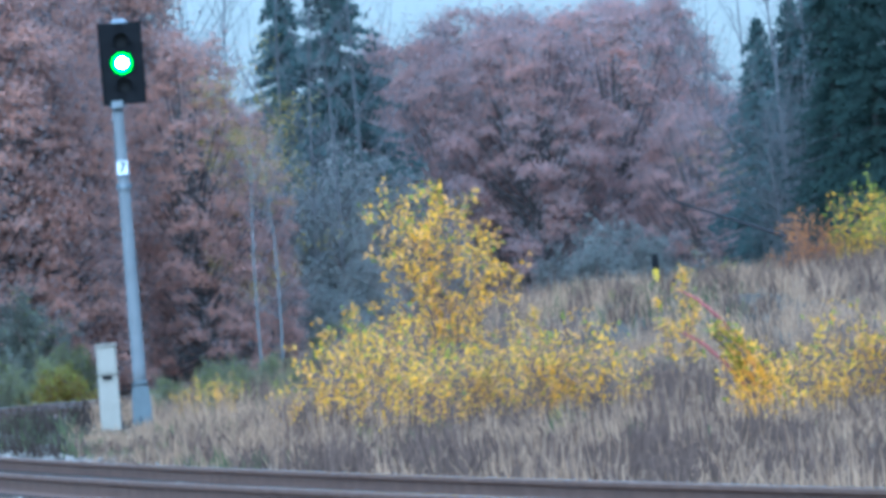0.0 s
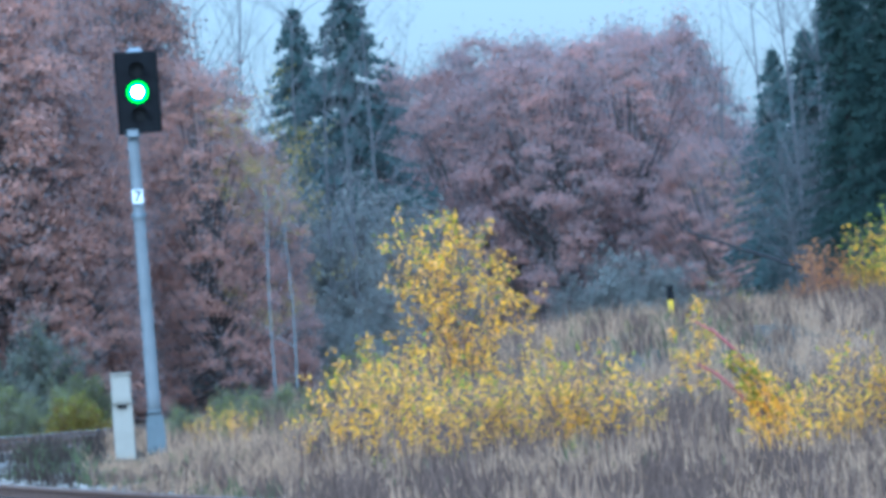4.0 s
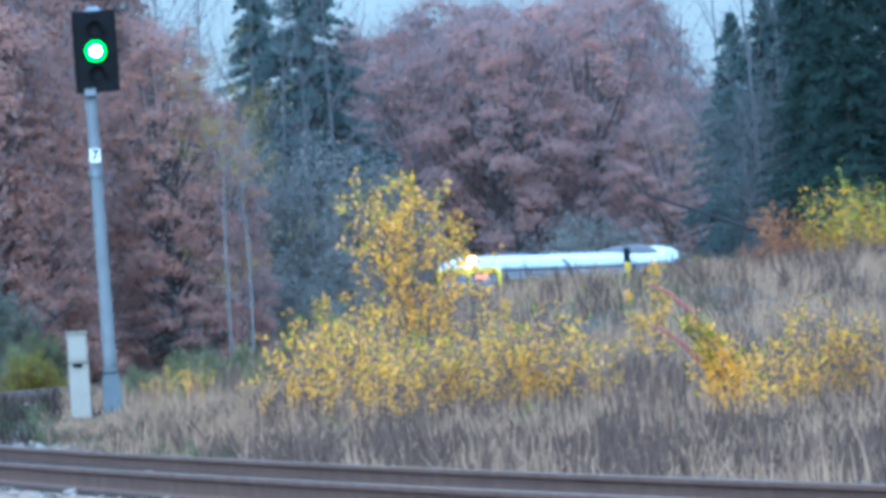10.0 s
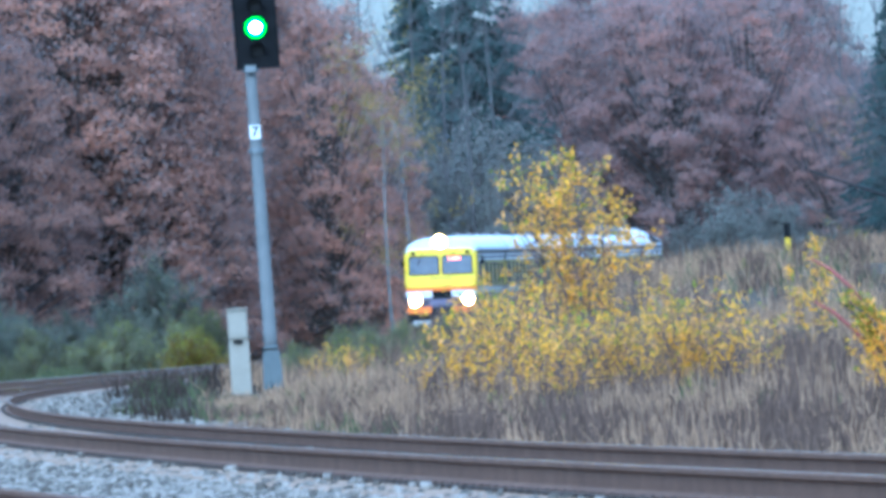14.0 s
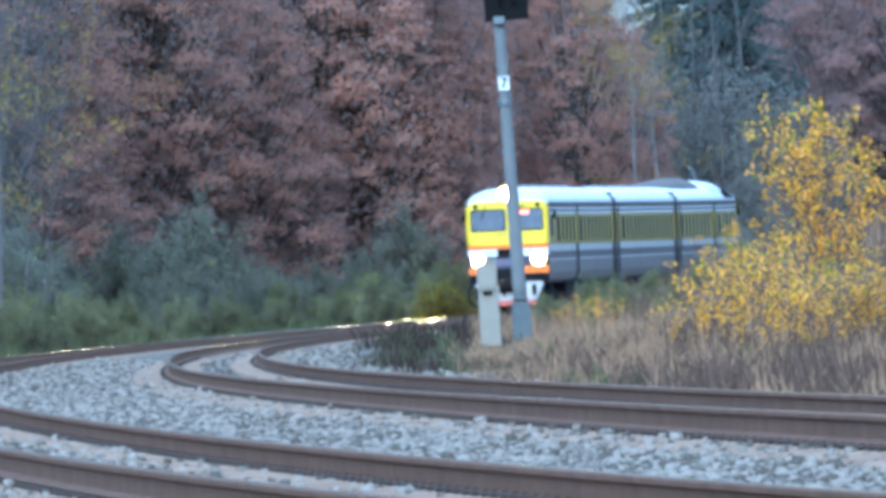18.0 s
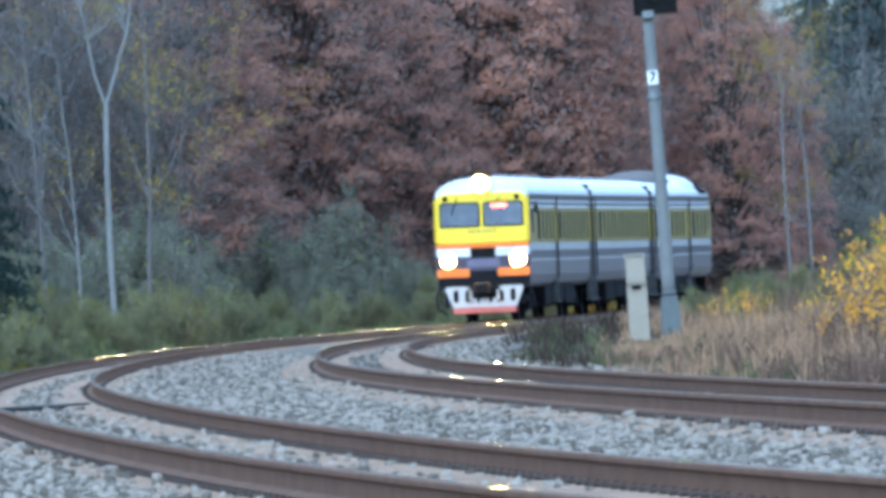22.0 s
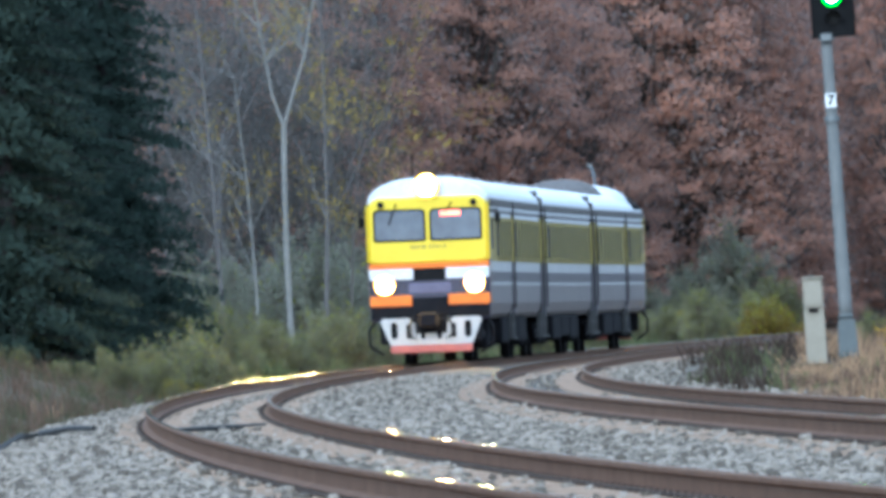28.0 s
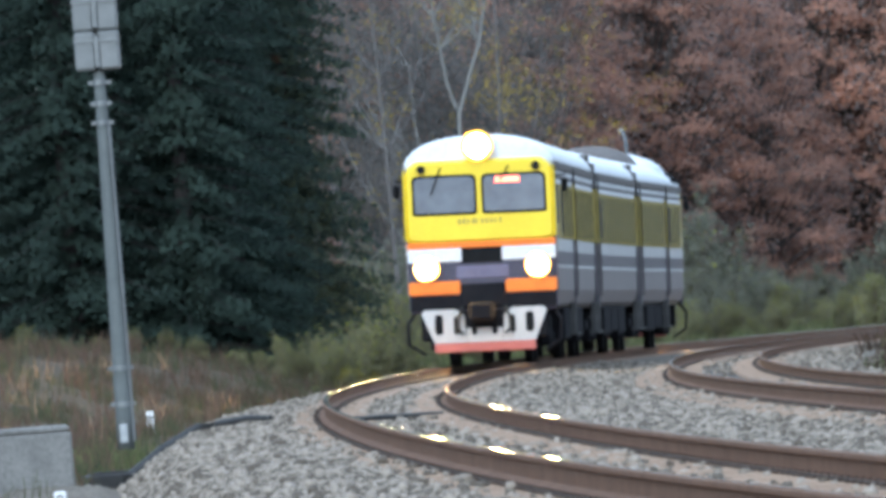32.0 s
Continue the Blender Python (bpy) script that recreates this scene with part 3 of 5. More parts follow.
def build_concrete_box():
    x, y, z = -7.58, 150, -0.79
    blk = thing("concrete_trough", "weathered pale concrete box beside the ballast", "concrete box", at=pose(x, y, z, 0, 0, 4))
    part("wall", Geo().box(-0.95, 0.62, -0.45, -0.33, -0.3, 0.76, 0.02), M_BLOCK, blk)
    part("wall", Geo().box(-0.95, 0.62, 0.33, 0.45, -0.3, 0.76, 0.02), M_BLOCK, blk)
    part("wall", Geo().box(0.50, 0.617, -0.328, 0.328, -0.3, 0.755, 0.02), M_BLOCK, blk)
    part("lid", Geo().box(-0.95, 0.60, -0.448, 0.448, 0.764, 0.83, 0.02), M_BLOCK, blk, "pale concrete lid")
    # gravel banked against the foot of the box
    rng = np.random.default_rng(41)
    gx, gy = np.meshgrid(np.linspace(-9.6, -5.75, 90), np.linspace(143.0, 149.6, 60))
    rise = step(143.0, 147.5, gy) * step(-5.75, -6.7, gx)
    gz = -1.15 + 0.52 * rise + 0.03 * np.sin(gx * 2.1 + gy * 0.7) + rng.normal(0, 0.018, gx.shape) * (rise > 0.05)
    idx = np.arange(gx.size).reshape(gx.shape)
    faces = np.stack([idx[:-1, :-1], idx[:-1, 1:], idx[1:, 1:], idx[1:, :-1]], -1).reshape(-1, 4)
    tagged(new("gravel_bank", array_mesh("gravel_bank", np.stack([gx, gy, gz], -1).reshape(-1, 3), faces, [M_BALLAST])), "grey gravel banked against the concrete box", "gravel", kind="stuff")


def build_lineside_bits():
    x, y, z = spot(-40.9, 252)
    peg = thing("marker_peg", "short white marker peg in the grass", "peg", at=pose(x, y, z))
    part("post", Geo().box(-0.06, 0.06, -0.06, 0.06, -0.2, 0.40, 0.01), M_WHITE, peg)
    part("band", Geo().box(-0.063, 0.063, -0.063, 0.063, 0.28, 0.32, 0.005), M_GREYBOX, peg)
    x, y, z = spot(-47.4, 145)
    peg = thing("marker_peg", "short white marker peg with a dark ring mark", "peg", at=pose(x, y, z))
    part("post", Geo().box(-0.058, 0.058, -0.058, 0.058, -0.2, 0.285, 0.01), M_WHITE, peg)
    part("ring_mark", Geo().tube([(0.026 * math.cos(a), -0.06, 0.205 + 0.045 * math.sin(a)) for a in np.linspace(0, 2 * math.pi, 17)], 0.008, 5), M_CABLE, peg, "dark painted ring")
    pts = [on_line(s, o, u) for s, o, u in ((108, -3.15, -0.74), (109, -2.7, -0.42), (110, -2.3, -0.21), (110, -2.05, -0.18), (107, -1.7, -0.165), (105, -1.4, -0.16))]
    cable = thing("cable_duct", "black cable lying along the edge of the ballast", "cable")
    part("hose", Geo().tube(pts, [0.075, 0.07, 0.06, 0.05, 0.035, 0.03], 8), M_CABLE, cable)
    pad = thing("cable_cover", "flat black cable cover at the foot of the ballast", "cover", at=pose(-7.8, 178, -0.86, 0, 0, 8))
    part("plate", Geo().box(-0.32, 0.32, -0.5, 0.5, -0.1, 0.08, 0.02), M_CABLE, pad)
    part("ridge", Geo().box(-0.26, 0.26, -0.05, 0.05, 0.075, 0.11, 0.01), M_CABLE, pad)
    tie = thing("cable_crossing", "dark flat cable crossing between the rails", "cable")
    a, b = on_line(96, -0.58, -0.165), on_line(99, 0.52, -0.165)
    part("strap", Geo().tube([a, tuple((p + q) / 2 for p, q in zip(a, b)), b], 0.03, 8), M_CABLE, tie)
    x, y, z = spot(54.55, 280)
    post = thing("boundary_post", "black and yellow marker post on the grassy bank", "post", at=pose(x, y, z))
    part("shaft", Geo().tube([(0, 0, -0.3), (0, 0, 0.56)], 0.06, 12), material("post_yellow", (0.55, 0.36, 0.01), (0.75, 0.52, 0.02), 0.6), post, "yellow lower part")
    part("cap", Geo().tube([(0, 0, 0.562), (0, 0, 0.84)], [0.07, 0.062], 12), M_BLACK, post, "black top")


# ---- the train ----
CAR_LENGTH = {"lead": 26.4, "middle": 24.6, "tail": 24.2}
M_EAVES = material("train_eaves", (0.075, 0.066, 0.066), (0.14, 0.125, 0.12), 0.6, scale=1, fine=20, bump=0.05)
BODY = ((1.26, 1.05), (1.42, 1.16), (1.5, 1.42), (1.5, 3.5), (1.47, 3.92), (-1.47, 3.92), (-1.5, 3.5), (-1.5, 1.42), (-1.42, 1.16), (-1.26, 1.05))


def roof_arc(scale=1.0, lift=0.0, n=17):
    pts = []
    for k in range(n):
        a = math.pi * k / (n - 1)
        c, s = math.cos(a), math.sin(a)
        pts.append((1.5 * scale * math.copysign(abs(c) ** 0.8, c), 3.9 + (0.66 + lift) * scale * abs(s) ** 0.9))
    return pts


def band(geo, x0, x1, z0, z1, proud=0.006, mat=0):
    for side in (-1, 1):
        lo, hi = sorted((side * 1.48, side * (1.5 + proud)))
        geo.box(x0, x1, lo, hi, z0, z1, 0.004, mat)
    return geo


WINDOW_MESH = {}


def side_window(parent, x, side, w=1.04):
    if "frame" not in WINDOW_MESH:
        WINDOW_MESH["frame"] = Geo().box(-w / 2 - 0.05, w / 2 + 0.05, 1.497, 1.512, 2.52, 3.46, 0.006).box(-0.97, -0.53, 1.497, 1.542, 2.46, 3.5, 0.006, 1).box(-0.53, -0.512, 1.497, 1.540, 2.48, 3.48, 0.004, 2).box(-0.988, -0.97, 1.497, 1.540, 2.48, 3.48, 0.004, 2).mesh("window", [M_TOLIVE, M_TPILLAR, M_CABLE])
        WINDOW_MESH["pane"] = Geo().box(-w / 2 + 0.02, w / 2 - 0.02, 1.505, 1.517, 2.56, 3.42, 0.004).mesh("pane", [M_TGLASS])
    win = part("window", WINDOW_MESH["frame"], None, parent)
    win.matrix_basis = pose(x, 0, 0, 0, 0, 0 if side > 0 else 180)
    part("pane", WINDOW_MESH["pane"], None, win)


def side_door(parent, x, side):
    turn = pose(x, 0, 0, 0, 0, 0 if side > 0 else 180)
    # panel stands proud; the doorway's recess shade is put into the dark colour
    door = part("side_door", Geo().box(-0.22, 0.22, 1.497, 1.522, 1.15, 3.72, 0.01), M_TBLUE, parent, "passenger door panel, its recess painted as dark colour")
    door.matrix_basis = turn
    part("pane", Geo().box(-0.14, 0.14, 1.52, 1.53, 2.5, 3.4, 0.01), M_TGLASS, door)
    part("handrail", Geo().tube([(-0.27, 1.54, 1.3), (-0.27, 1.555, 1.6), (-0.27, 1.555, 3.75), (-0.27, 1.54, 3.95)], 0.02, 8), M_TDARK, door)
    part("handrail", Geo().tube([(0.27, 1.54, 1.3), (0.27, 1.555, 1.45), (0.27, 1.555, 2.42)], 0.02, 8), M_TGREY, door)
    part("handrail", Geo().tube([(0.27, 1.555, 2.44), (0.27, 1.555, 3.48), (0.27, 1.54, 3.6)], 0.018, 8), M_TPILLAR, door, "yellow painted handrail")
    steps = part("step_frame", Geo().box(-0.46, -0.36, 1.38, 1.5, 0.52, 1.18, 0.01).box(0.36, 0.46, 1.38, 1.5, 0.52, 1.18, 0.01).box(-0.5, 0.5, 1.32, 1.56, 0.5, 0.55, 0.01).box(-0.42, 0.42, 1.3, 1.5, 0.84, 0.88, 0.01), M_STEP, parent, "dirty grey boarding steps")
    steps.matrix_basis = turn


def bogie(parent, x):
    frame_ = Geo()
    for side in (-1, 1):
        frame_.box(-1.9, 1.9, *sorted((side * 0.98, side * 1.12)), 0.55, 0.78, 0.03)
        for dx in (-1.2, 1.2):
            frame_.box(dx - 0.2, dx + 0.2, *sorted((side * 0.96, side * 1.2)), 0.32, 0.62, 0.04)
        frame_.box(-0.35, 0.35, *sorted((side * 0.95, side * 1.18)), 0.4, 0.95, 0.04)
    frame_.box(-0.3, 0.3, -1.0, 1.0, 0.5, 0.8, 0.04)
    bog = part("bogie", frame_, M_TDARK, parent, "black steel bogie")
    bog.matrix_basis = pose(x, 0, 0)
    for dx in (-1.2, 1.2):
        axle = Geo().tube([(dx, -0.85, 0.475), (dx, 0.85, 0.475)], 0.08, 10)
        for side in (-1, 1):
            axle.tube([(dx, side * 0.70, 0.475), (dx, side * 0.83, 0.475)], 0.475, 28).tube([(dx, side * 0.68, 0.475), (dx, side * 0.70, 0.475)], 0.5, 28)
        part("wheelset", axle, M_TDARK, bog)


def rounded(w, z0, z1, r, arch=0.0, n=6):
    """Outline of a rounded panel, half-width w, with an arched top, as (y, z)."""
    pts = []
    for cy, cz, a0 in ((w - r, z0 + r * 0.3, -90), (w - r, z1 - r, 0), (-w + r, z1 - r, 90), (-w + r, z0 + r * 0.3, 180)):
        low = cz < z1 - r - 1e-6
        for k in range(n):
            a = radians(a0 + 90 * k / (n - 1))
            rz = r * 0.3 if low else r
            y = cy + r * math.cos(a)
            z = cz + rz * math.sin(a)
            pts.append((y, z))
    if arch:
        pts = [(y, z + arch * (1 - (y / w) ** 2) * max(0, (z - (z1 - r)) / r)) for y, z in pts]
    return pts


def slab(outline, x0, x1, inset=0.03):
    """A panel standing across the car: outline extruded from x0 to x1 with an eased front edge."""
    cy = sum(p[0] for p in outline) / len(outline)
    cz = sum(p[1] for p in outline) / len(outline)
    hw = max(abs(p[0] - cy) for p in outline)
    hz = max(abs(p[1] - cz) for p in outline)
    small = [(cy + (y - cy) * (1 - inset / hw), cz + (z - cz) * (1 - inset / hz)) for y, z in outline]
    return Geo().loft([[(x0, y, z) for y, z in outline], [(x1 - inset, y, z) for y, z in outline], [(x1, y, z) for y, z in small]])


def lamp_ring(y, z, x0, x1, inner, outer, n=24):
    """An open round housing, facing +x, its rim standing before the lens."""
    rings = []
    for x, r in ((x0, outer), (x1, outer), (x1, inner), (x1 - 0.06, inner)):
        rings.append([(x, y + r * math.cos(a), z + r * math.sin(a)) for a in (2 * math.pi * k / n for k in range(n))])
    return Geo().loft(rings, cap=False)


def cab_front(car, e):
    """The driver's end, at +x."""
    mask = part("front_mask", slab(rounded(1.47, 2.44, 4.02, 0.28, 0.14, 7), e - 0.05, e + 0.22, 0.06), M_TYELLOW, car, "bright yellow driver's cab front")
    f = e + 0.22
    for y0, y1 in ((0.045, 1.33), (-1.33, -0.045)):
        c, w = (y0 + y1) / 2, (y1 - y0) / 2
        rim = [(c + y, z) for y, z in rounded(w, 2.98, 3.78, 0.12)]
        pane = [(c + y, z) for y, z in rounded(w - 0.05, 3.03, 3.73, 0.1)]
        win = part("windscreen", slab(rim, f - 0.03, f + 0.012, 0.01), M_BLACK, mask, "black rubber windscreen seal")
        part("pane", slab(pane, f - 0.01, f + 0.02, 0.006), M_TSCREEN, win, "grey-blue reflecting windscreen")
    part("wiper", Geo().tube([(f + 0.05, -0.75, 3.92), (f + 0.06, -0.95, 3.4)], 0.016, 6), M_BLACK, mask)
    part("wiper", Geo().tube([(f + 0.05, 0.6, 3.92), (f + 0.06, 0.42, 3.62)], 0.016, 6), M_BLACK, mask)
    part("route_display", Geo().box(f + 0.018, f + 0.03, 0.33, 0.80, 3.60, 3.70, 0.004), M_LED, mask, "glowing red route display, unreadable")
    faded = material("faded_mark", (0.34, 0.27, 0.05), (0.42, 0.34, 0.07), 0.6)
    for k, w in enumerate((0.07, 0.07, 0.05, 0.09, 0.03, 0.06, 0.06, 0.06, 0.04, 0.06)):
        part("fleet_mark", Geo().box(f + 0.0005, f + 0.006, -0.44 + k * 0.09, -0.44 + k * 0.09 + w, 2.80, 2.90, 0.002), faded, mask, "faded dark marking bar")
    for y in (-1.13, 1.13):
        part("marker_lamp", Geo().tube([(f - 0.02, y, 3.90), (f + 0.05, y, 3.90)], 0.085, 16), M_DARKLENS, mask, "dark round marker lamp")
    part("roof_lamp_box", Geo().box(f - 0.5, f + 0.03, -0.26, 0.26, 4.10, 4.54, 0.05), M_TYELLOW, mask)
    roof_lamp = part("roof_headlamp", lamp_ring(0, 4.33, f - 0.02, f + 0.06, 0.30, 0.32), M_TYELLOW, mask, "yellow rim of the roof headlamp")
    part("reflector", Geo().tube([(f + 0.03, 0, 4.33), (f + 0.05, 0, 4.33)], 0.298, 22), M_BOWL, roof_lamp, "reflector bowl glowing amber to stand for the lamp's halo")
    part("lens", Geo().tube([(f + 0.04, 0, 4.33), (f + 0.065, 0, 4.33)], 0.215, 22), M_LAMP, roof_lamp, "blazing white roof headlamp lens")
    for y0 in (-1.50, 1.475):
        part("rim_strip", Geo().box(f - 0.24, f - 0.01, y0, y0 + 0.025, 2.5, 3.9, 0.01), M_TYELLOW, mask)
    # bands below the windows
    base = part("front_lower", Geo().box(e - 0.05, e + 0.16, -1.46, 1.46, 1.05, 2.44, 0.05), M_TBLUE, car, "dark plum lower cab front")
    part("apron", Geo().box(e + 0.1, e + 0.175, -1.44, 1.44, 1.10, 1.415, 0.02), M_TDARK, base, "black apron over the plough")
    part("centre_panel", Geo().box(e + 0.1, e + 0.172, -0.52, 0.52, 1.72, 1.97, 0.015), M_TLILAC, base, "lilac-grey centre panel")
    part("orange_stripe", Geo().box(e + 0.1, e + 0.185, -1.465, 1.465, 2.33, 2.46, 0.015), M_TORANGE, base, "orange stripe")
    part("white_stripe", Geo().box(e + 0.1, e + 0.18, -1.464, -0.4, 2.06, 2.327, 0.015), M_TWHITE, base)
    part("white_stripe", Geo().box(e + 0.1, e + 0.18, 0.4, 1.464, 2.06, 2.327, 0.015), M_TWHITE, base)
    part("grille", Geo().box(e + 0.1, e + 0.175, -0.39, 0.39, 2.02, 2.33, 0.015), M_BLACK, base, "black ventilation grille")
    part("orange_stripe", Geo().box(e + 0.1, e + 0.19, -1.465, -0.45, 1.42, 1.68, 0.02), M_TORANGE, base)
    part("orange_stripe", Geo().box(e + 0.1, e + 0.19, 0.45, 1.465, 1.42, 1.68, 0.02), M_TORANGE, base)
    for y in (-1.1, 1.1):
        lamp = part("headlamp", lamp_ring(y, 1.94, e + 0.1, e + 0.255, 0.25, 0.27), M_TGREY, base, "grey headlamp rim")
        part("reflector", Geo().tube([(e + 0.22, y, 1.94), (e + 0.245, y, 1.94)], 0.248, 22), M_BOWL, lamp, "reflector bowl glowing amber to stand for the lamp's halo")
        part("lens", Geo().tube([(e + 0.235, y, 1.94), (e + 0.26, y, 1.94)], 0.18, 22), M_LAMP, lamp, "blazing white headlamp lens")
    coupler = part("coupler", Geo().box(e, e + 0.55, -0.16, 0.16, 0.92, 1.2, 0.04).box(e + 0.35, e + 0.8, -0.3, 0.22, 0.86, 1.26, 0.08).box(e + 0.1, e + 0.2, -0.45, 0.45, 1.15, 1.62, 0.03), M_TDARK, car, "black automatic coupler")
    for y in (-0.42, 0.42):
        part("air_hose", Geo().tube([(e + 0.2, y, 1.15), (e + 0.42, y * 1.2, 0.95), (e + 0.45, y * 1.25, 0.72), (e + 0.38, y, 0.62)], 0.03, 8), M_CABLE, coupler)
    # snow plough with slots
    zt, zb = 1.12, 0.46
    guard = part("snow_plough", Geo().box(e - 0.1, e + 0.18, -1.25, 1.25, 0.5, 1.1, 0.05), M_TDARK, car, "slotted white plough guard on a black backing")

    def plate(name, outline, label=""):
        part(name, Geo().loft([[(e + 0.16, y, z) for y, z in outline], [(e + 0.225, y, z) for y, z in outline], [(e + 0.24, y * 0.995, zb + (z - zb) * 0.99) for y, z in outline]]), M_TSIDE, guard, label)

    for side in (-1, 1):
        wing = [(0.36, zb), (1.0, zb), (1.24, zt - 0.08), (1.18, zt), (0.56, zt), (0.40, zt - 0.12)]
        plate("wing_plate", [(side * y, z) for y, z in (wing if side > 0 else wing[::-1])], "white plough plate")
    plate("centre_plate", [(-0.355, zb), (0.355, zb), (0.355, 0.74), (-0.355, 0.74)])
    for y, w, z0, z1 in ((-0.90, 0.085, 0.62, 1.03), (-0.55, 0.062, 0.62, 0.98), (-0.20, 0.055, 0.60, 0.86), (0.20, 0.055, 0.60, 0.86), (0.55, 0.062, 0.62, 0.98), (0.90, 0.085, 0.62, 1.03)):
        arc = [(y + w * math.cos(a), (z1 - w if math.sin(a) > 0 else z0 + w) + w * math.sin(a)) for a in (2 * math.pi * (k + 0.5) / 14 for k in range(14))]
        part("slot", Geo().loft([[(e + 0.22, p, q) for p, q in arc], [(e + 0.246, p, q) for p, q in arc]]), M_BLACK, guard, "dark slot in the plough")
    part("red_edge", Geo().box(e + 0.15, e + 0.26, -1.0, 1.0, 0.27, 0.455, 0.02), M_TRED, guard, "dull red lower edge")
    for side in (-1, 1):
        mirror = part("mirror", Geo().box(e - 0.75, e - 0.55, *sorted((side * 1.60, side * 1.73)), 3.36, 3.64, 0.05).tube([(e - 0.6, side * 1.48, 3.7), (e - 0.62, side * 1.7, 3.7)], 0.02, 6), M_BLACK, car, "black wing mirror")
        part("cab_window", Geo().box(e - 1.5, e - 0.75, *sorted((side * 1.49, side * 1.515)), 2.75, 3.5, 0.02), M_TGLASS, car, "dark cab side window")
        part("guard_arm", Geo().tube([(e - 0.1, side * 1.35, 1.1), (e + 0.1, side * 1.52, 0.85), (e + 0.1, side * 1.5, 0.45), (e - 0.05, side * 1.2, 0.25)], 0.036, 8), M_TDARK, car)


def build_car(kind, label):
    e = CAR_LENGTH[kind] / 2
    car = thing("railcar", label, "railcar", "cars of the diesel train")
    x1 = e - 0.02
    xs = [-e + 0.02, -e + 0.1, e - 0.1, x1]
    part("body", Geo().loft([[(x, y * (0.985 if x in (xs[0], xs[-1]) else 1), z) for y, z in BODY] for x in xs]), M_TGREY, car, "grey lower body shell")
    roof = Geo()
    ends = [(-e + 0.02, 0.94), (-e + 0.35, 1.0), (e - 1.6, 1.0), (e - 0.8, 0.99), (e - 0.3, 0.95), (e - 0.02, 0.86)] if kind != "middle" else [(-e + 0.02, 0.94), (-e + 0.35, 1.0), (e - 0.35, 1.0), (e - 0.02, 0.94)]
    roof.loft([[(x, y, 3.9 + (z - 3.9) * (1 if k > 0.97 else k)) for y, z in roof_arc(1.0 if k > 0.9 else 0.97)] for x, k in ends])
    top = part("roof", roof, M_TROOF, car, "pale grey curved roof", True)
    arc = roof_arc(1.006)
    seam = Geo().loft([[(-0.03, y, z) for y, z in arc], [(0.03, y, z) for y, z in arc]]).mesh("roof_seam", [M_TROOF])
    for x in np.arange(-e + 1.5, e - 1.5, 2.4):
        part("roof_seam", seam, None, top).matrix_basis = pose(x, 0, 0)
    for x in (-8.0, -3.5, 1.0, 5.5):
        part("roof_vent", Geo().box(x - 0.3, x + 0.3, -0.28, 0.28, 4.48, 4.66, 0.06), M_TGREY, top)
    part("gutter", band(Geo(), -e + 0.1, e - 0.3, 3.81, 3.96, 0.045), M_EAVES, car, "brown-grey eaves strip")
    for x in (-e + 0.12, e - 0.14) if kind == "middle" else (-e + 0.12,):
        for side in (-1, 1):
            part("corner_post", Geo().box(x - 0.06, x + 0.06, *sorted((side * 1.45, side * 1.53)), 0.95, 4.0, 0.01), M_STEP, car)
    for x in (-e + 0.02, e - 0.12) if kind == "middle" else (-e + 0.02,):
        for side in (-1, 1):
            part("end_frame", Geo().box(x, x + 0.10, *sorted((side * 1.40, side * 1.53)), 3.80, 4.16, 0.02).box(x, x + 0.10, *sorted((side * 1.16, side * 1.42)), 4.06, 4.34, 0.02), M_STEP, top, "dark end frame where two cars meet")
    part("cornice", band(Geo(), -e + 0.05, e - 0.4, 3.52, 3.81, 0.006), M_EAVES, car, "brown-grey cornice strip")
    part("cornice_stripe", band(Geo(), -e + 0.05, e - 0.4, 3.70, 3.79, 0.012), M_TWHITE, car, "white cornice stripe")
    part("cornice_stripe", band(Geo(), -e + 0.05, e - 0.4, 3.53, 3.62, 0.012), M_TWHITE, car)
    part("window_band", band(Geo(), -e + 0.05, e - 0.7, 2.44, 3.52, 0.004), M_TOLIVE, car, "olive yellow window band")
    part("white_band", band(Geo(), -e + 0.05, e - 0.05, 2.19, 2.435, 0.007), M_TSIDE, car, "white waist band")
    part("blue_band", band(Geo(), -e + 0.05, e - 0.05, 1.93, 2.185, 0.006), M_TPLUM, car, "plum-grey band")
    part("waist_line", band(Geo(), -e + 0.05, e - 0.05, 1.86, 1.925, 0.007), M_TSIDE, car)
    doors = [-e + 0.75, 2.6] if kind != "middle" else [-e + 0.75, e - 0.75]
    for side in (-1, 1):
        mirrored = 1
        for x in doors:
            side_door(car, x, side)
        x = -e + 1.9
        limit = e - 2.2 if kind != "middle" else e - 1.6
        while x < limit:
            if all(abs(x - d) > 1.05 for d in doors):
                side_window(car, x, side)
            x += 1.5
    under = Geo()
    for x0, x1_, z0 in ((-6.2, -2.2, 0.44), (-1.9, 1.9, 0.5), (2.2, 6.2, 0.42)):
        for side in (-1, 1):
            under.box(x0, x1_, *sorted((side * 0.5, side * 1.38)), z0, 1.07, 0.05)
    # central slabs added to keep light from showing through beneath the car
    under.box(-e + 0.3, e - 0.3, -0.6, 0.6, 0.85, 1.08, 0.04).box(-e + 6.2, e - 6.2, -0.55, 0.55, 0.34, 0.84, 0.04)
    part("underframe", under, M_TDARK, car, "black underfloor equipment boxes with added slabs that stop light")
    bogie(car, -e + 4.1)
    bogie(car, e - 4.1)
    gang = Geo().box(-e - 0.28, -e + 0.03, -0.55, 0.55, 1.2, 3.5, 0.05)
    if kind == "middle":
        gang.box(e - 0.03, e + 0.28, -0.55, 0.55, 1.2, 3.5, 0.05)
    part("gangway", gang, M_CABLE, car, "black rubber gangway")
    if kind != "middle":
        cab_front(car, e)
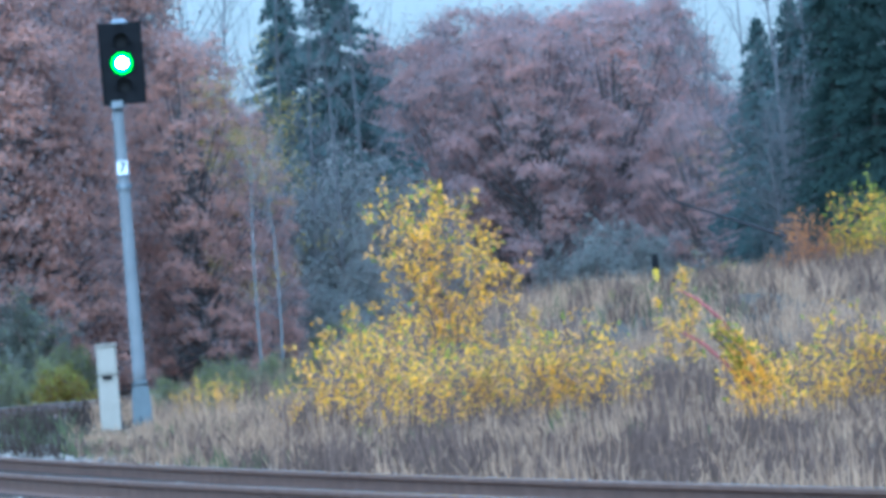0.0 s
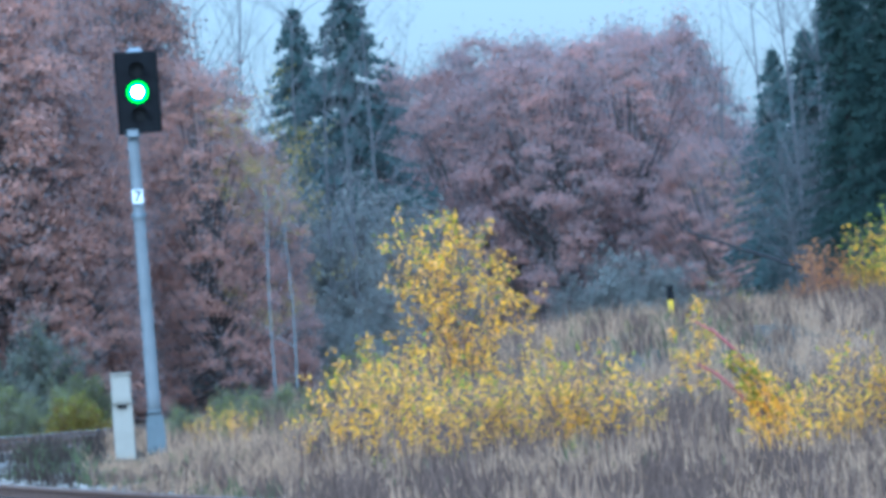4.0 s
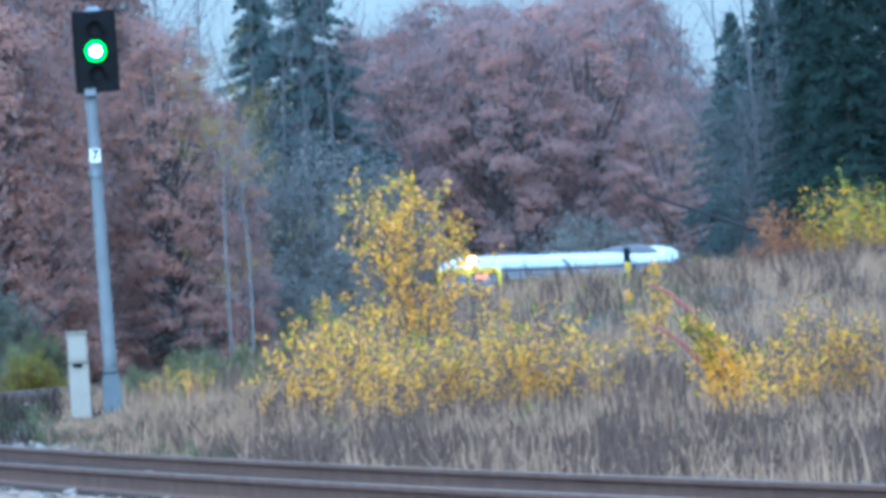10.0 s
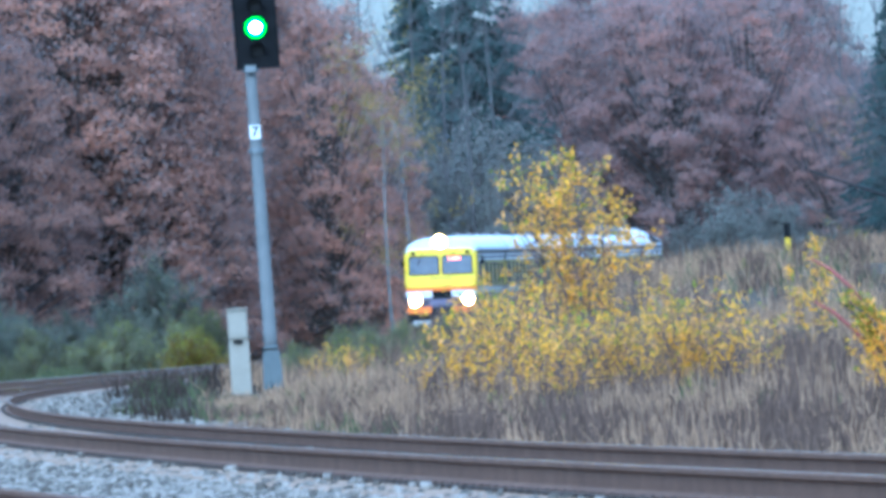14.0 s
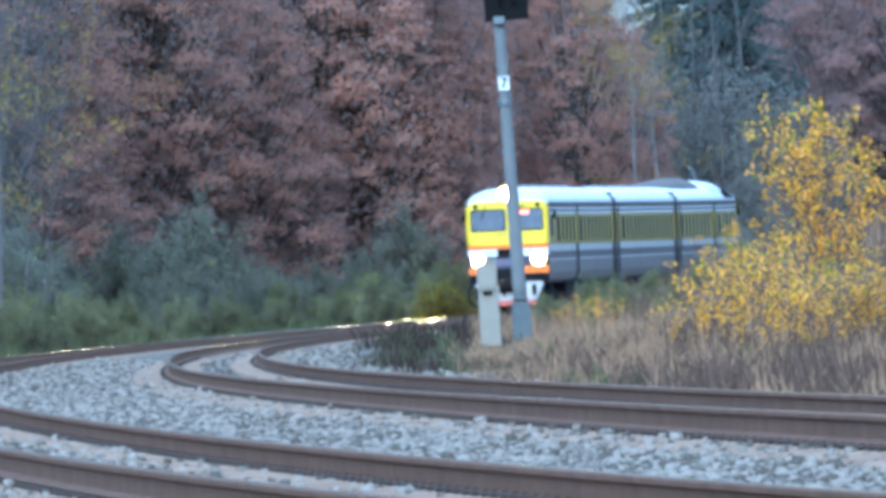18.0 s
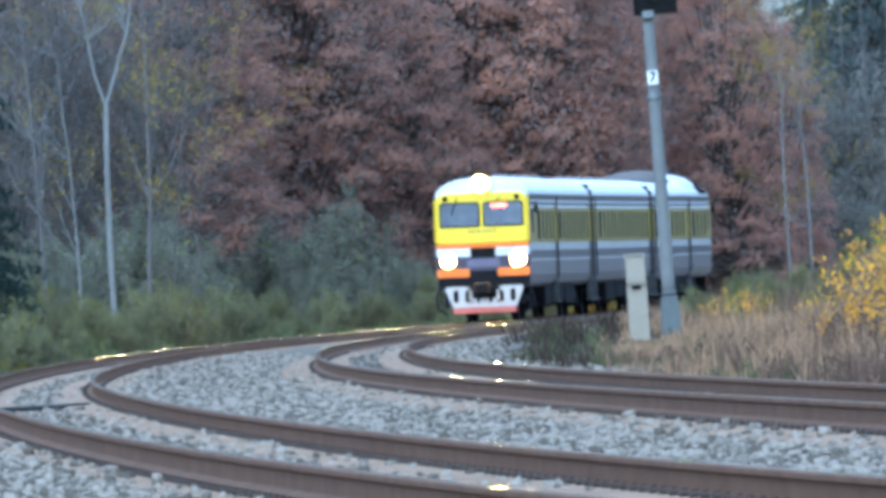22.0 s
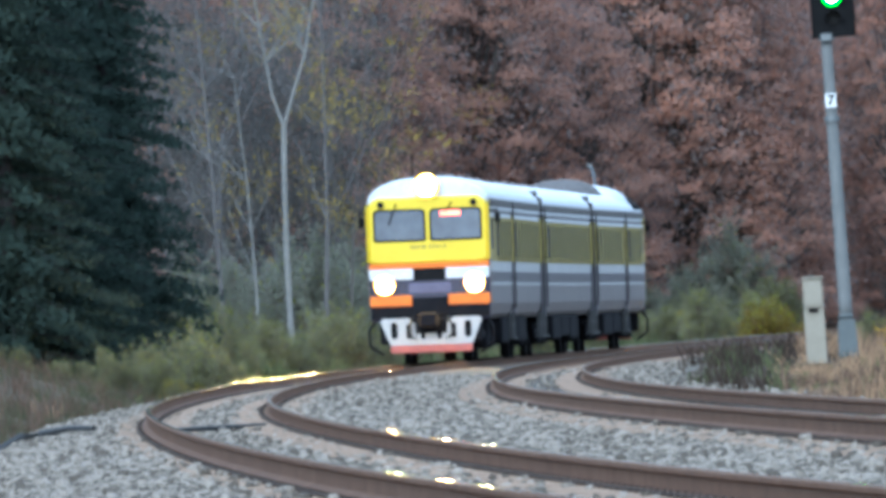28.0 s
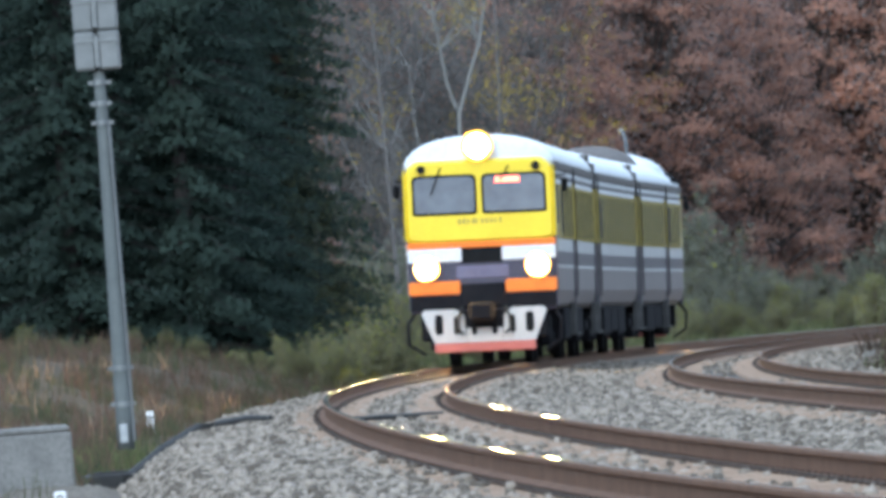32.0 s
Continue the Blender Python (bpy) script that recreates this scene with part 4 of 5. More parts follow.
    if kind == "tail":
        arcs = []
        for x, w, h in ((-11.2, 0.7, 0.12), (-10.0, 0.85, 0.34), (-7.6, 0.95, 0.50), (-4.4, 1.0, 0.60), (-0.6, 1.0, 0.65), (2.2, 0.95, 0.64), (3.6, 0.9, 0.56), (4.2, 0.85, 0.2)):
            arcs.append([(x, w * math.cos(a), 4.3 + h * math.sin(a)) for a in np.linspace(0, math.pi, 11)])
        hood = part("engine_hood", Geo().loft(arcs), material("hood_grey", (0.055, 0.046, 0.042), (0.17, 0.15, 0.14), 0.8, scale=1.2), top, "sooty dark grey engine hood on the roof")
        part("exhaust", Geo().tube([(6.0, -0.5, 4.3), (6.0, -0.5, 4.85), (5.6, -0.5, 5.12), (4.6, -0.5, 5.3), (3.4, -0.5, 5.36)], 0.045, 10), M_GALV, hood, "curved grey exhaust pipe")
        arcs = []
        for x, w, h in ((3.4, 0.9, 0.2), (4.0, 1.25, 0.72), (5.0, 1.34, 0.84), (8.4, 1.34, 0.82), (10.2, 1.25, 0.70), (11.6, 1.0, 0.42)):
            arcs.append([(x, w * math.cos(a), 4.0 + h * math.sin(a) ** 0.7) for a in np.linspace(0, math.pi, 13)])
        part("raised_roof", Geo().loft(arcs), M_TROOF, top, "pale raised roof over the engine room", True)
        for y in (-0.75, 0.75):
            part("roof_rail", Geo().tube([(5.0, y, 4.6), (5.0, y, 4.95), (5.6, y, 4.98), (8.8, y, 4.96), (9.6, y, 4.9), (9.8, y, 4.5)], 0.02, 6), M_TDARK, top)
        for x in (8.2, 9.3, 10.4):
            part("roof_grille", Geo().tube([(x, -1.26, 4.22), (x, -1.32, 4.30)], 0.30, 18), M_TDARK, top, "round dark roof fan")
    if kind != "middle":
        part("antenna", Geo().tube([(e - 3.0, -0.5, 4.4), (e - 3.0, -0.5, 5.15)], 0.018, 6), M_TDARK, top)
    return car


# ---- trees, bushes and grass ----
def unit(v):
    return v / (np.linalg.norm(v, axis=1)[:, None] + 1e-9)


def leaf_quads(rng, centres, size, aspect=0.7, droop=0.0, facing=None, loose=0.75):
    """Small pointed four-sided leaves at the centres, turned at random, or laid like shingles that look the facing way."""
    n = len(centres)
    a = rng.normal(size=(n, 3))
    a[:, 2] -= droop
    if facing is None:
        a = unit(a)
        b = unit(np.cross(a, rng.normal(size=(n, 3))))
    else:
        front = unit(facing + loose * rng.normal(size=(n, 3)))
        b = unit(np.cross(front, a))
        a = np.cross(front, b)
    w = (size * rng.uniform(0.6, 1.3, n))[:, None]
    c = np.asarray(centres)
    verts = np.stack([c - a * w, c + b * w * aspect * 0.5, c + a * w, c - b * w * aspect * 0.5], 1)
    return verts.reshape(-1, 3), np.arange(n * 4).reshape(-1, 4)


def limb(rng, start, way, length, bend, n=5):
    pts, p, d = [Vector(start)], Vector(start), Vector(way).normalized()
    for k in range(n):
        d = (d + Vector(rng.normal(0, bend, 3)) + Vector((0, 0, 0.05))).normalized()
        p = p + d * (length / n)
        pts.append(p.copy())
    return pts


def broadleaf_parts(seed, height, spread, bark, foliage, clumps, per_clump, leaf_size, base=0.25, forks=14, twig=True, trunk_r=0.2, clump_r=0.8):
    """Trunk and crown of a leafy tree; limbs reach the clumps."""
    rng = np.random.default_rng(seed)
    wood = Geo()
    trunk = limb(rng, (0, 0, -0.4), (0, 0, 1), height * 0.86, 0.035, 9)
    wood.tube(trunk, [trunk_r * (1 - 0.85 * k / 9) for k in range(10)], 8)
    centres = []
    for k in range(forks):
        f = base + (0.92 - base) * (k + rng.random()) / forks
        i = min(int(f * 9), 8)
        p = trunk[i].lerp(trunk[i + 1], f * 9 - i)
        ang = rng.uniform(0, 6.283)
        reach = spread * (0.55 + 0.5 * math.sin(math.pi * min(1, (f - base) / (1 - base) * 0.75 + 0.25))) * rng.uniform(0.7, 1.1)
        pts = limb(rng, p, (math.cos(ang), math.sin(ang), rng.uniform(0.35, 0.9)), reach, 0.14)
        r0 = trunk_r * 0.42 * (1 - 0.6 * f)
        wood.tube(pts, [r0 * (1 - 0.15 * j) for j in range(6)], 5, cap=False)
        for j in (2, 3, 4, 5):
            centres.append(pts[j])
            for _ in range(2):
                q = limb(rng, pts[j], (*rng.normal(0, 1, 2), rng.uniform(0.1, 0.9)), reach * 0.4, 0.15, 3)
                if twig:
                    wood.tube(q, [r0 * 0.3, r0 * 0.22, r0 * 0.16, r0 * 0.1], 4, cap=False)
                centres.append(q[-1])
    centres.append(trunk[-1])
    centres = np.array([tuple(c) for c in centres])
    pick = centres[rng.integers(0, len(centres), clumps)]
    pick = pick + rng.normal(0, clump_r * 0.6, pick.shape)
    pts = (pick[:, None] + rng.normal(0, clump_r, (clumps, per_clump, 3)) * np.array((1, 1, 0.7))).reshape(-1, 3)
    pts = pts[pts[:, 2] > 0.4]
    way = unit(unit(pts - np.array((0, 0, height * 0.45)) + np.array((0, 0, 1.5))) + rng.normal(0, 0.4, pts.shape))
    v, f = leaf_quads(rng, pts, leaf_size, facing=way)
    return wood.mesh("trunk", [bark]), array_mesh("crown", v, f, [foliage], None, way)


def oak_parts(seed, height, spread, foliage, gap_tone, lumps=270, leaves=56000, leaf_size=0.086, low=0.05, bark=None, trunk_r=0.24, lump=0.052, point=0.5):
    """An oak in leaf: limbs carry rounded bunches of leaves, heaped into an uneven dome with dark gaps between them,
    greyed by painted hazy shade.
    """
    rng = np.random.default_rng(seed)
    wood = Geo()
    trunk = limb(rng, (0, 0, -0.4), (0, 0, 1), height * 0.88, 0.03, 9)
    wood.tube(trunk, [trunk_r * (1 - 0.09 * k) for k in range(10)], 8)
    f = low + (0.97 - low) * ((rng.permutation(lumps) + rng.random(lumps)) / lumps) ** 0.9
    order = np.argsort(np.argsort(f))
    width = spread * np.sqrt(np.clip(1 - np.abs((f - point * 0.8) / (1.03 - point * 0.8 * (f > point * 0.8))) ** 2.1, 0.02, 1))
    ang = order * 2.39996 + rng.normal(0, 0.25, lumps)
    out = width * rng.uniform(0.62, 1.0, lumps)
    big = height * lump * rng.uniform(0.5, 1.15, lumps) * (0.7 + 0.3 * width / spread)
    centre = np.stack([np.cos(ang) * out, np.sin(ang) * out, f * height - big * 0.6], -1)
    centre[0] = (trunk[-1].x, trunk[-1].y, height - big[0] * 0.8)
    share = big ** 2 / np.sum(big ** 2)
    pts, tips, faces_to = [], [], []
    for k in range(lumps):
        c = Vector(centre[k])
        i = int(np.clip(f[k] * 6.2, 1, 8))
        start = trunk[i].lerp(trunk[i + 1], rng.random())
        mid = start.lerp(c, 0.5) + Vector((0, 0, -0.05 * (c - start).length))
        wood.tube([start, mid, c], [0.075, 0.05, 0.02], 5, cap=False)
        n = int(leaves * share[k])
        d = rng.normal(size=(n, 3))
        d /= np.linalg.norm(d, axis=1)[:, None]
        d[:, 2] = np.where(d[:, 2] < -0.25, -d[:, 2] * 0.6, d[:, 2])
        rough = 1 + 0.28 * np.sin(d[:, 0] * 5 + k) * np.sin(d[:, 1] * 5 + 2 * k) * np.sin(d[:, 2] * 6 + k)
        reach = big[k] * rough * rng.uniform(0.55, 1.06, n) * np.where(rng.random(n) < 0.12, rng.uniform(1, 1.35, n), 1)
        pts.append(centre[k] + d * reach[:, None] * np.array((1, 1, 0.8)))
        faces_to.append(unit(d + 0.8 * np.array((math.cos(ang[k]), math.sin(ang[k]), 0.5))))
        for _ in range(4):
            way = Vector(rng.normal(0, 1, 3)) + Vector((0, 0, 0.5))
            tip = c + way.normalized() * big[k] * rng.uniform(0.9, 1.4)
            wood.tube([c, c.lerp(tip, 0.55) + Vector(rng.normal(0, 0.06, 3)), tip], [0.022, 0.014, 0.005], 3, cap=False)
            tips.append(tuple(c.lerp(tip, rng.uniform(0.3, 1.0))))
    pts = np.concatenate(pts)
    tips = np.array(tips)
    # fill leaves, mostly grey: hazy shade put between the bunches as colour
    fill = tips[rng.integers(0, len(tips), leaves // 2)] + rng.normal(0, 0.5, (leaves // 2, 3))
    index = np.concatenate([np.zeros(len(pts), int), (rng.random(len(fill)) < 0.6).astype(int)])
    pts = np.concatenate([pts, fill])
    way = np.concatenate(faces_to + [unit(fill * np.array((1, 1, 0)) + np.array((0, 0, 0.8)))])
    ok = pts[:, 2] > 0.3
    pts, way, index = pts[ok], way[ok], index[ok]
    way = unit(way + rng.normal(0, 0.3, way.shape))
    v, fc = leaf_quads(rng, pts, leaf_size, 0.95, 0.0, way)
    return wood.mesh("trunk", [bark or M_DARKBARK]), array_mesh("crown", v, fc, [foliage, gap_tone], index, way)


def bare_parts(seed, height, spread, bark, foliage, leaves, leaf_size, trunk_r=0.14, fork=None):
    """A slender tree with many fine bare branches and few leaves left."""
    rng = np.random.default_rng(seed)
    wood = Geo()
    tips = []

    def grow(p, d, length, r, level):
        pts = limb(rng, p, d, length, (0.075 if fork else 0.03) if level == 0 else 0.13, 6)
        wood.tube(pts, [r * (1 - 0.12 * k) for k in range(7)], 7 if level == 0 else 4, cap=False)
        tips.extend(pts[3:])
        if level < 3:
            for _ in range(((14, 6, 4) if fork or leaves > 600 else (22, 8, 5))[level]):
                k = rng.integers(2, 7)
                ang = rng.uniform(0, 6.283)
                up = rng.uniform(0.5, 1.4)
                grow(pts[k], (math.cos(ang), math.sin(ang), up), length * rng.uniform(0.22, 0.42), r * (0.62 if fork and level < 2 else 0.38) * (1 - 0.08 * k), level + 1)

    if fork:
        stem = limb(rng, (0, 0, -0.4), (0.04, 0, 1), fork + 0.4, 0.02, 6)
        wood.tube(stem, [trunk_r * (1.2 - 0.03 * k) for k in range(7)], 8)
        grow(stem[-1], (0.30, 0.1, 1), height - fork, trunk_r * 0.75, 0)
        grow(stem[-1], (-0.24, -0.1, 1), (height - fork) * 0.9, trunk_r * 0.7, 0)
    else:
        grow(Vector((0, 0, -0.4)), (0, 0, 1), height, trunk_r, 0)
    tips = np.array([tuple(p) for p in tips])
    pick = tips[rng.integers(0, len(tips), leaves)] + rng.normal(0, 0.14, (leaves, 3))
    v, f = leaf_quads(rng, pick[pick[:, 2] > height * 0.2], leaf_size)
    return wood.mesh("trunk", [bark]), array_mesh("crown", v, f, [foliage])


def spruce_parts(seed, height, spread, start=0.06, fine=0.075, size=0.105, foliage=None):
    """A spruce: whorls of drooping boughs hung with needle sprays."""
    rng = np.random.default_rng(seed)
    wood = Geo()
    wood.tube([(0, 0, -0.4), (0.03, 0, height * 0.5), (0, 0, height)], [height * 0.013, height * 0.009, 0.02], 8)
    centres, ways = [], []
    z = height * start
    while z < height * 0.985:
        f = 1 - z / height
        reach = spread * f ** 0.8 + 0.12
        count = int(7 + 6 * f)
        for k in range(count):
            a = rng.uniform(0, 6.283)
            r = reach * rng.uniform(0.55, 1.12)
            n = max(3, int(r / fine))
            t = (np.arange(n) + rng.random(n)) / n
            drop = -0.28 * r * t ** 1.4 + 0.10 * r * np.maximum(0, t - 0.7) + rng.normal(0, 0.05, n)
            px, py = np.cos(a) * r * t, np.sin(a) * r * t
            for side in (-1, 0, 1):
                off = side * rng.uniform(0.05, 0.28, n) * (0.5 + r / spread)
                centres.append(np.stack([px - np.sin(a) * off, py + np.cos(a) * off, z + drop - abs(side) * 0.10], -1))
            if k % 3 == 0:
                wood.tube([(0, 0, z), (math.cos(a) * r * 0.5, math.sin(a) * r * 0.5, z - 0.08 * r), (math.cos(a) * r, math.sin(a) * r, z - 0.25 * r)], [0.022, 0.014, 0.006], 4, cap=False)
        z += 0.18 + 0.30 * f
    pts = np.concatenate(centres)
    way = unit(unit(pts * np.array((1, 1, 0))) + np.array((0, 0, 0.55)) + rng.normal(0, 0.25, pts.shape))
    v, f = leaf_quads(rng, pts, size, 0.8, 0.5, way)
    return wood.mesh("trunk", [M_DEADWOOD]), array_mesh("crown", v, f, [foliage or L_SPRUCE], None, way)


def bush_parts(seed, height, spread, foliage, leaves, leaf_size, stems=12, green=0.12, twig=None, soft=False):
    """A many-stemmed bush; leaves sit along thin upright shoots, greener at the tips."""
    rng = np.random.default_rng(seed)
    wood = Geo()
    pts = []
    for k in range(stems):
        a, r = rng.uniform(0, 6.283), rng.uniform(0.05, 0.9) * spread
        top = height * (1 - 0.5 * (r / spread) ** 1.6) * rng.uniform(0.75, 1.05)
        stem = limb(rng, (math.cos(a) * r * 0.35, math.sin(a) * r * 0.35, -0.15), (math.cos(a) * r * 0.7, math.sin(a) * r * 0.7, top), top * 1.05, 0.07, 7)
        wood.tube(stem, [0.022 * (1.1 - 0.12 * j) for j in range(8)], 5, cap=False)
        for j in range(2, 8):
            for _ in range(3):
                q = limb(rng, stem[j], (*rng.normal(0, 0.8, 2), rng.uniform(0.3, 1.2)), height * rng.uniform(0.1, 0.24), 0.1, 3)
                wood.tube(q, [0.009, 0.007, 0.006, 0.004], 3, cap=False)
                pts += [tuple(q[1]), tuple(q[2]), tuple(q[3])]
    pts = np.array(pts)
    pick = pts[rng.integers(0, len(pts), leaves)] + rng.normal(0, 0.05 + leaf_size * 0.7, (leaves, 3))
    way = unit(unit(pick * np.array((1, 1, 0.6)) + np.array((0, 0, 0.5))) + rng.normal(0, 0.4, pick.shape)) if soft else None
    v, f = leaf_quads(rng, pick, leaf_size, 0.85, 0.3, way)
    index = (rng.random(leaves) < green * (0.3 + 1.6 * np.clip(pick[:, 2] / height, 0, 1) ** 2)).astype(int)
    return wood.mesh("stems", [twig or M_TWIG]), array_mesh("leaves", v, f, [foliage, L_LIME], index, way)


def young_birch_parts(seed, height, spread, leaves, leaf_size, stems=5, low=0.36, green=0.12, shoots=5):
    """A young birch: a few bare stems below, fine upright shoots above, hung with yellow, orange and a few lime leaves."""
    rng = np.random.default_rng(seed)
    wood = Geo()
    pts = []
    for k in range(stems):
        a = 6.283 * (k + rng.uniform(-0.3, 0.3)) / stems
        r = spread * (0.12 if k == 0 else rng.uniform(0.25, 0.75))
        top = height * (1.0 if k == 0 else 1.02 - 0.5 * r / spread * rng.uniform(0.6, 1.3))
        stem = limb(rng, (math.cos(a) * r * 0.15, math.sin(a) * r * 0.15, -0.15), (math.cos(a) * r, math.sin(a) * r, top), math.hypot(top, r) + 0.1, 0.045, 10)
        wood.tube(stem, [0.017 * (1.05 - 0.085 * j) * height / 2.5 for j in range(11)], 5, cap=False)
        for j in range(2, 11):
            f = stem[j].z / height
            if f < low * 0.75:
                continue
            room = spread * math.sqrt(max(0.04, 1 - ((f - 0.58) / 0.46) ** 2))
            for _ in range(shoots):
                b = rng.uniform(0, 6.283)
                shoot = limb(rng, stem[j], (math.cos(b), math.sin(b), rng.uniform(0.5, 1.6)), room * rng.uniform(0.35, 0.8), 0.10, 4)
                wood.tube(shoot, [0.006, 0.005, 0.004, 0.003, 0.002], 3, cap=False)
                pts += [tuple(shoot[i].lerp(shoot[i + 1], t)) for i in range(1, 4) for t in (0.0, 0.5)]
    pts = np.array(pts)
    pts = pts[pts[:, 2] > low * height * rng.uniform(0.7, 1.15, len(pts))]
    bunch = pts[rng.integers(0, len(pts), leaves // 6)]
    pick = np.repeat(bunch, 6, axis=0)
    pick = pick + rng.normal(0, leaf_size * 1.4, pick.shape)
    v, f = leaf_quads(rng, pick, leaf_size, 0.95, 0.5)
    up = np.clip(pick[:, 2] / height, 0, 1)
    dice = rng.random(len(pick))
    index = np.where(dice < green * (0.3 + 1.7 * up ** 3), 1, np.where(dice > 0.74, 2, 0))
    return wood.mesh("stems", [M_TWIG]), array_mesh("leaves", v, f, [L_YELLOW, L_LIME, L_ORANGE], index)


def arching_parts(seed, leaves):
    """A bush leaning over in an arch, dense towards its foot."""
    rng = np.random.default_rng(seed)
    wood = Geo()
    t = rng.uniform(0, 1, leaves) ** 1.2 * 0.78
    line = np.stack([0.32 - 0.25 * t - 0.55 * t * t, 0 * t, 0.15 + 1.35 * t], -1)
    pts = line + rng.normal(0, 1, (leaves, 3)) * (0.24 - 0.24 * t)[:, None]
    for k in range(7):
        dx, dy = rng.normal(0, 0.12, 2)
        wood.tube([(0.34 + dx * 0.4, dy * 0.4, -0.1), (0.25 + dx, dy, 0.5), (0.05 + dx, dy, 0.9), (-0.22 + dx, dy, 1.15)], [0.02, 0.015, 0.01, 0.005], 5)
    v, f = leaf_quads(rng, pts, 0.042, 0.85, 0.3)
    dice = rng.random(leaves)
    index = np.where(dice < 0.12 + 0.5 * (t > 0.5), 1, np.where(dice > 0.75, 2, 0))
    return wood.mesh("stem", [M_TWIG]), array_mesh("foliage", v, f, [L_YELLOW, L_LIME, L_ORANGE], index)


def plant(name, meshes, label, category, group, names=("trunk", "crown")):
    ob = thing(name, label, category, group)
    for n, me in zip(names, meshes):
        part(n, me, None, ob)
    return ob


def place(x, y, z, turn, size, tall=1.0):
    return Matrix.Translation((x, y, z)) @ Euler((0, 0, turn)).to_matrix().to_4x4() @ Matrix.Diagonal((size, size, size * tall, 1))


def scatter(models, rows, rng, up=0.0):
    """Copies of the models at rows of (az, y, size) on the ground; the models themselves take the first places."""
    used = 0
    for k, (az, y, size) in enumerate(rows):
        while y > 400 and abs(offset_of(az * y / 1000, y)[0]) < 2.0 + 2.4 * size:
            y += 2.0
        x, y, z = spot(az, y, up)
        ob = models[k % len(models)]
        m = place(x, y, z, rng.uniform(0, 6.28), size, rng.uniform(0.95, 1.08))
        if k < len(models):
            ob.matrix_basis = m
        else:
            copy_thing(ob, m)


def build_forest():
    rng = np.random.default_rng(11)
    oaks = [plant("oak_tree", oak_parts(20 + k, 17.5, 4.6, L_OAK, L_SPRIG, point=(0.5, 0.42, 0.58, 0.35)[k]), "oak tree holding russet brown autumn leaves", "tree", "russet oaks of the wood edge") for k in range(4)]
    rows = []
    for k, az in enumerate(np.linspace(-13, 13.5, 9)):
        rows.append((az + rng.normal(0, 0.4), 640 + rng.uniform(0, 40), rng.uniform(0.85, 1.15)))
    for k, az in enumerate(np.linspace(-14, 16.5, 10)):
        rows.append((az + rng.normal(0, 0.5), 720 + rng.uniform(0, 30), rng.uniform(1.05, 1.2)))
    rows += [(12.6, 690, 1.12), (9.8, 700, 1.1), (15.2, 740, 0.86)]
    rows += [(k, 835 + rng.uniform(0, 40), rng.uniform(1.15, 1.3)) for k in np.linspace(-34, 16, 18)]
    rows += [(k, 610 + rng.uniform(0, 30), rng.uniform(0.9, 1.05)) for k in (-27, -14.5)]
    scatter(oaks, rows, rng)
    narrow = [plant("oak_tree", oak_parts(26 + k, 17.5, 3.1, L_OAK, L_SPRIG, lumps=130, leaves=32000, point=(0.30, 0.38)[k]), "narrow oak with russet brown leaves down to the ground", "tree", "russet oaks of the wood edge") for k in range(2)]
    scatter(narrow, [(23.9, 690, 0.98), (21.2, 715, 0.80), (27.0, 700, 0.76), (25.4, 735, 0.84), (17.6, 705, 0.74), (28.6, 720, 0.52)], rng)
    reds = [plant("red_oak_tree", oak_parts(30 + k, 17.5, 4.9, L_REDOAK, L_SPRIG, lumps=210, lump=0.056, point=(0.5, 0.44, 0.55)[k], low=0.02), "broad oak behind the bank, red autumn leaves greyed for haze", "tree", "red oaks behind the bank") for k in range(3)]
    rows = [(40.6, 800, 0.93), (46.6, 795, 1.04), (51.6, 802, 1.16), (57.4, 790, 0.80), (38.4, 812, 0.99), (44.0, 818, 1.02), (49.4, 816, 1.10), (54.6, 815, 1.10), (60.2, 850, 0.76)]
    scatter(reds, rows, rng)

    spruces = [plant("spruce_tree", spruce_parts(40 + k, 19.0, 3.4, 0.025), "dark green spruce with drooping boughs", "tree", "spruces of the wood") for k in range(2)]
    pale = [plant("spruce_tree", spruce_parts(44, 20.0, 6.2, 0.06, 0.11, 0.16, L_FARSPRUCE), "spruce standing among bare trees, needles painted blue-green for haze", "tree", "spruces of the wood")]
    scatter(pale, [(30.3, 780, 1.07), (33.9, 775, 1.10), (17.4, 805, 1.3), (19.0, 810, 1.22), (62.7, 640, 0.64), (64.9, 630, 0.74), (66.9, 640, 0.85)], rng)
    rows = [(67.6, 600, 1.0), (70.4, 590, 1.05), (73.2, 600, 1.1), (76.5, 590, 1.0), (68.8, 612, 1.0), (71.8, 615, 1.05)]
    rows += [(-34.2, 360, 0.86), (-32.2, 372, 0.84), (-37.6, 356, 0.95), (-41.5, 362, 0.9), (-45.5, 355, 1.0), (-50.0, 360, 0.95), (-54.5, 358, 0.95), (-33.0, 390, 1.0), (-35.5, 395, 1.0), (-39.5, 392, 1.05), (-43.5, 396, 1.0), (-47.5, 390, 1.05), (-52, 395, 1.0)]
    scatter(spruces, rows, rng)

    tall = [plant("spruce_tree", spruce_parts(47, 26.0, 2.7, 0.03), "tall dark green spruce with dense drooping boughs", "tree", "spruces of the wood")]
    scatter(tall, [(-30.7, 372, 1.0), (-34.0, 384, 1.0), (-36.8, 368, 1.0)], rng)
    birch = plant("birch_tree", bare_parts(60, 15.5, 3.0, M_BIRCHBARK, L_BIRCHLEAF, 1000, 0.075, 0.088, fork=8.0), "forked white birch with few yellow leaves remaining", "tree", "birches")
    x, y, z = spot(-18.9, 470)
    birch.matrix_basis = place(x, y, z, 0.2, 1.0)
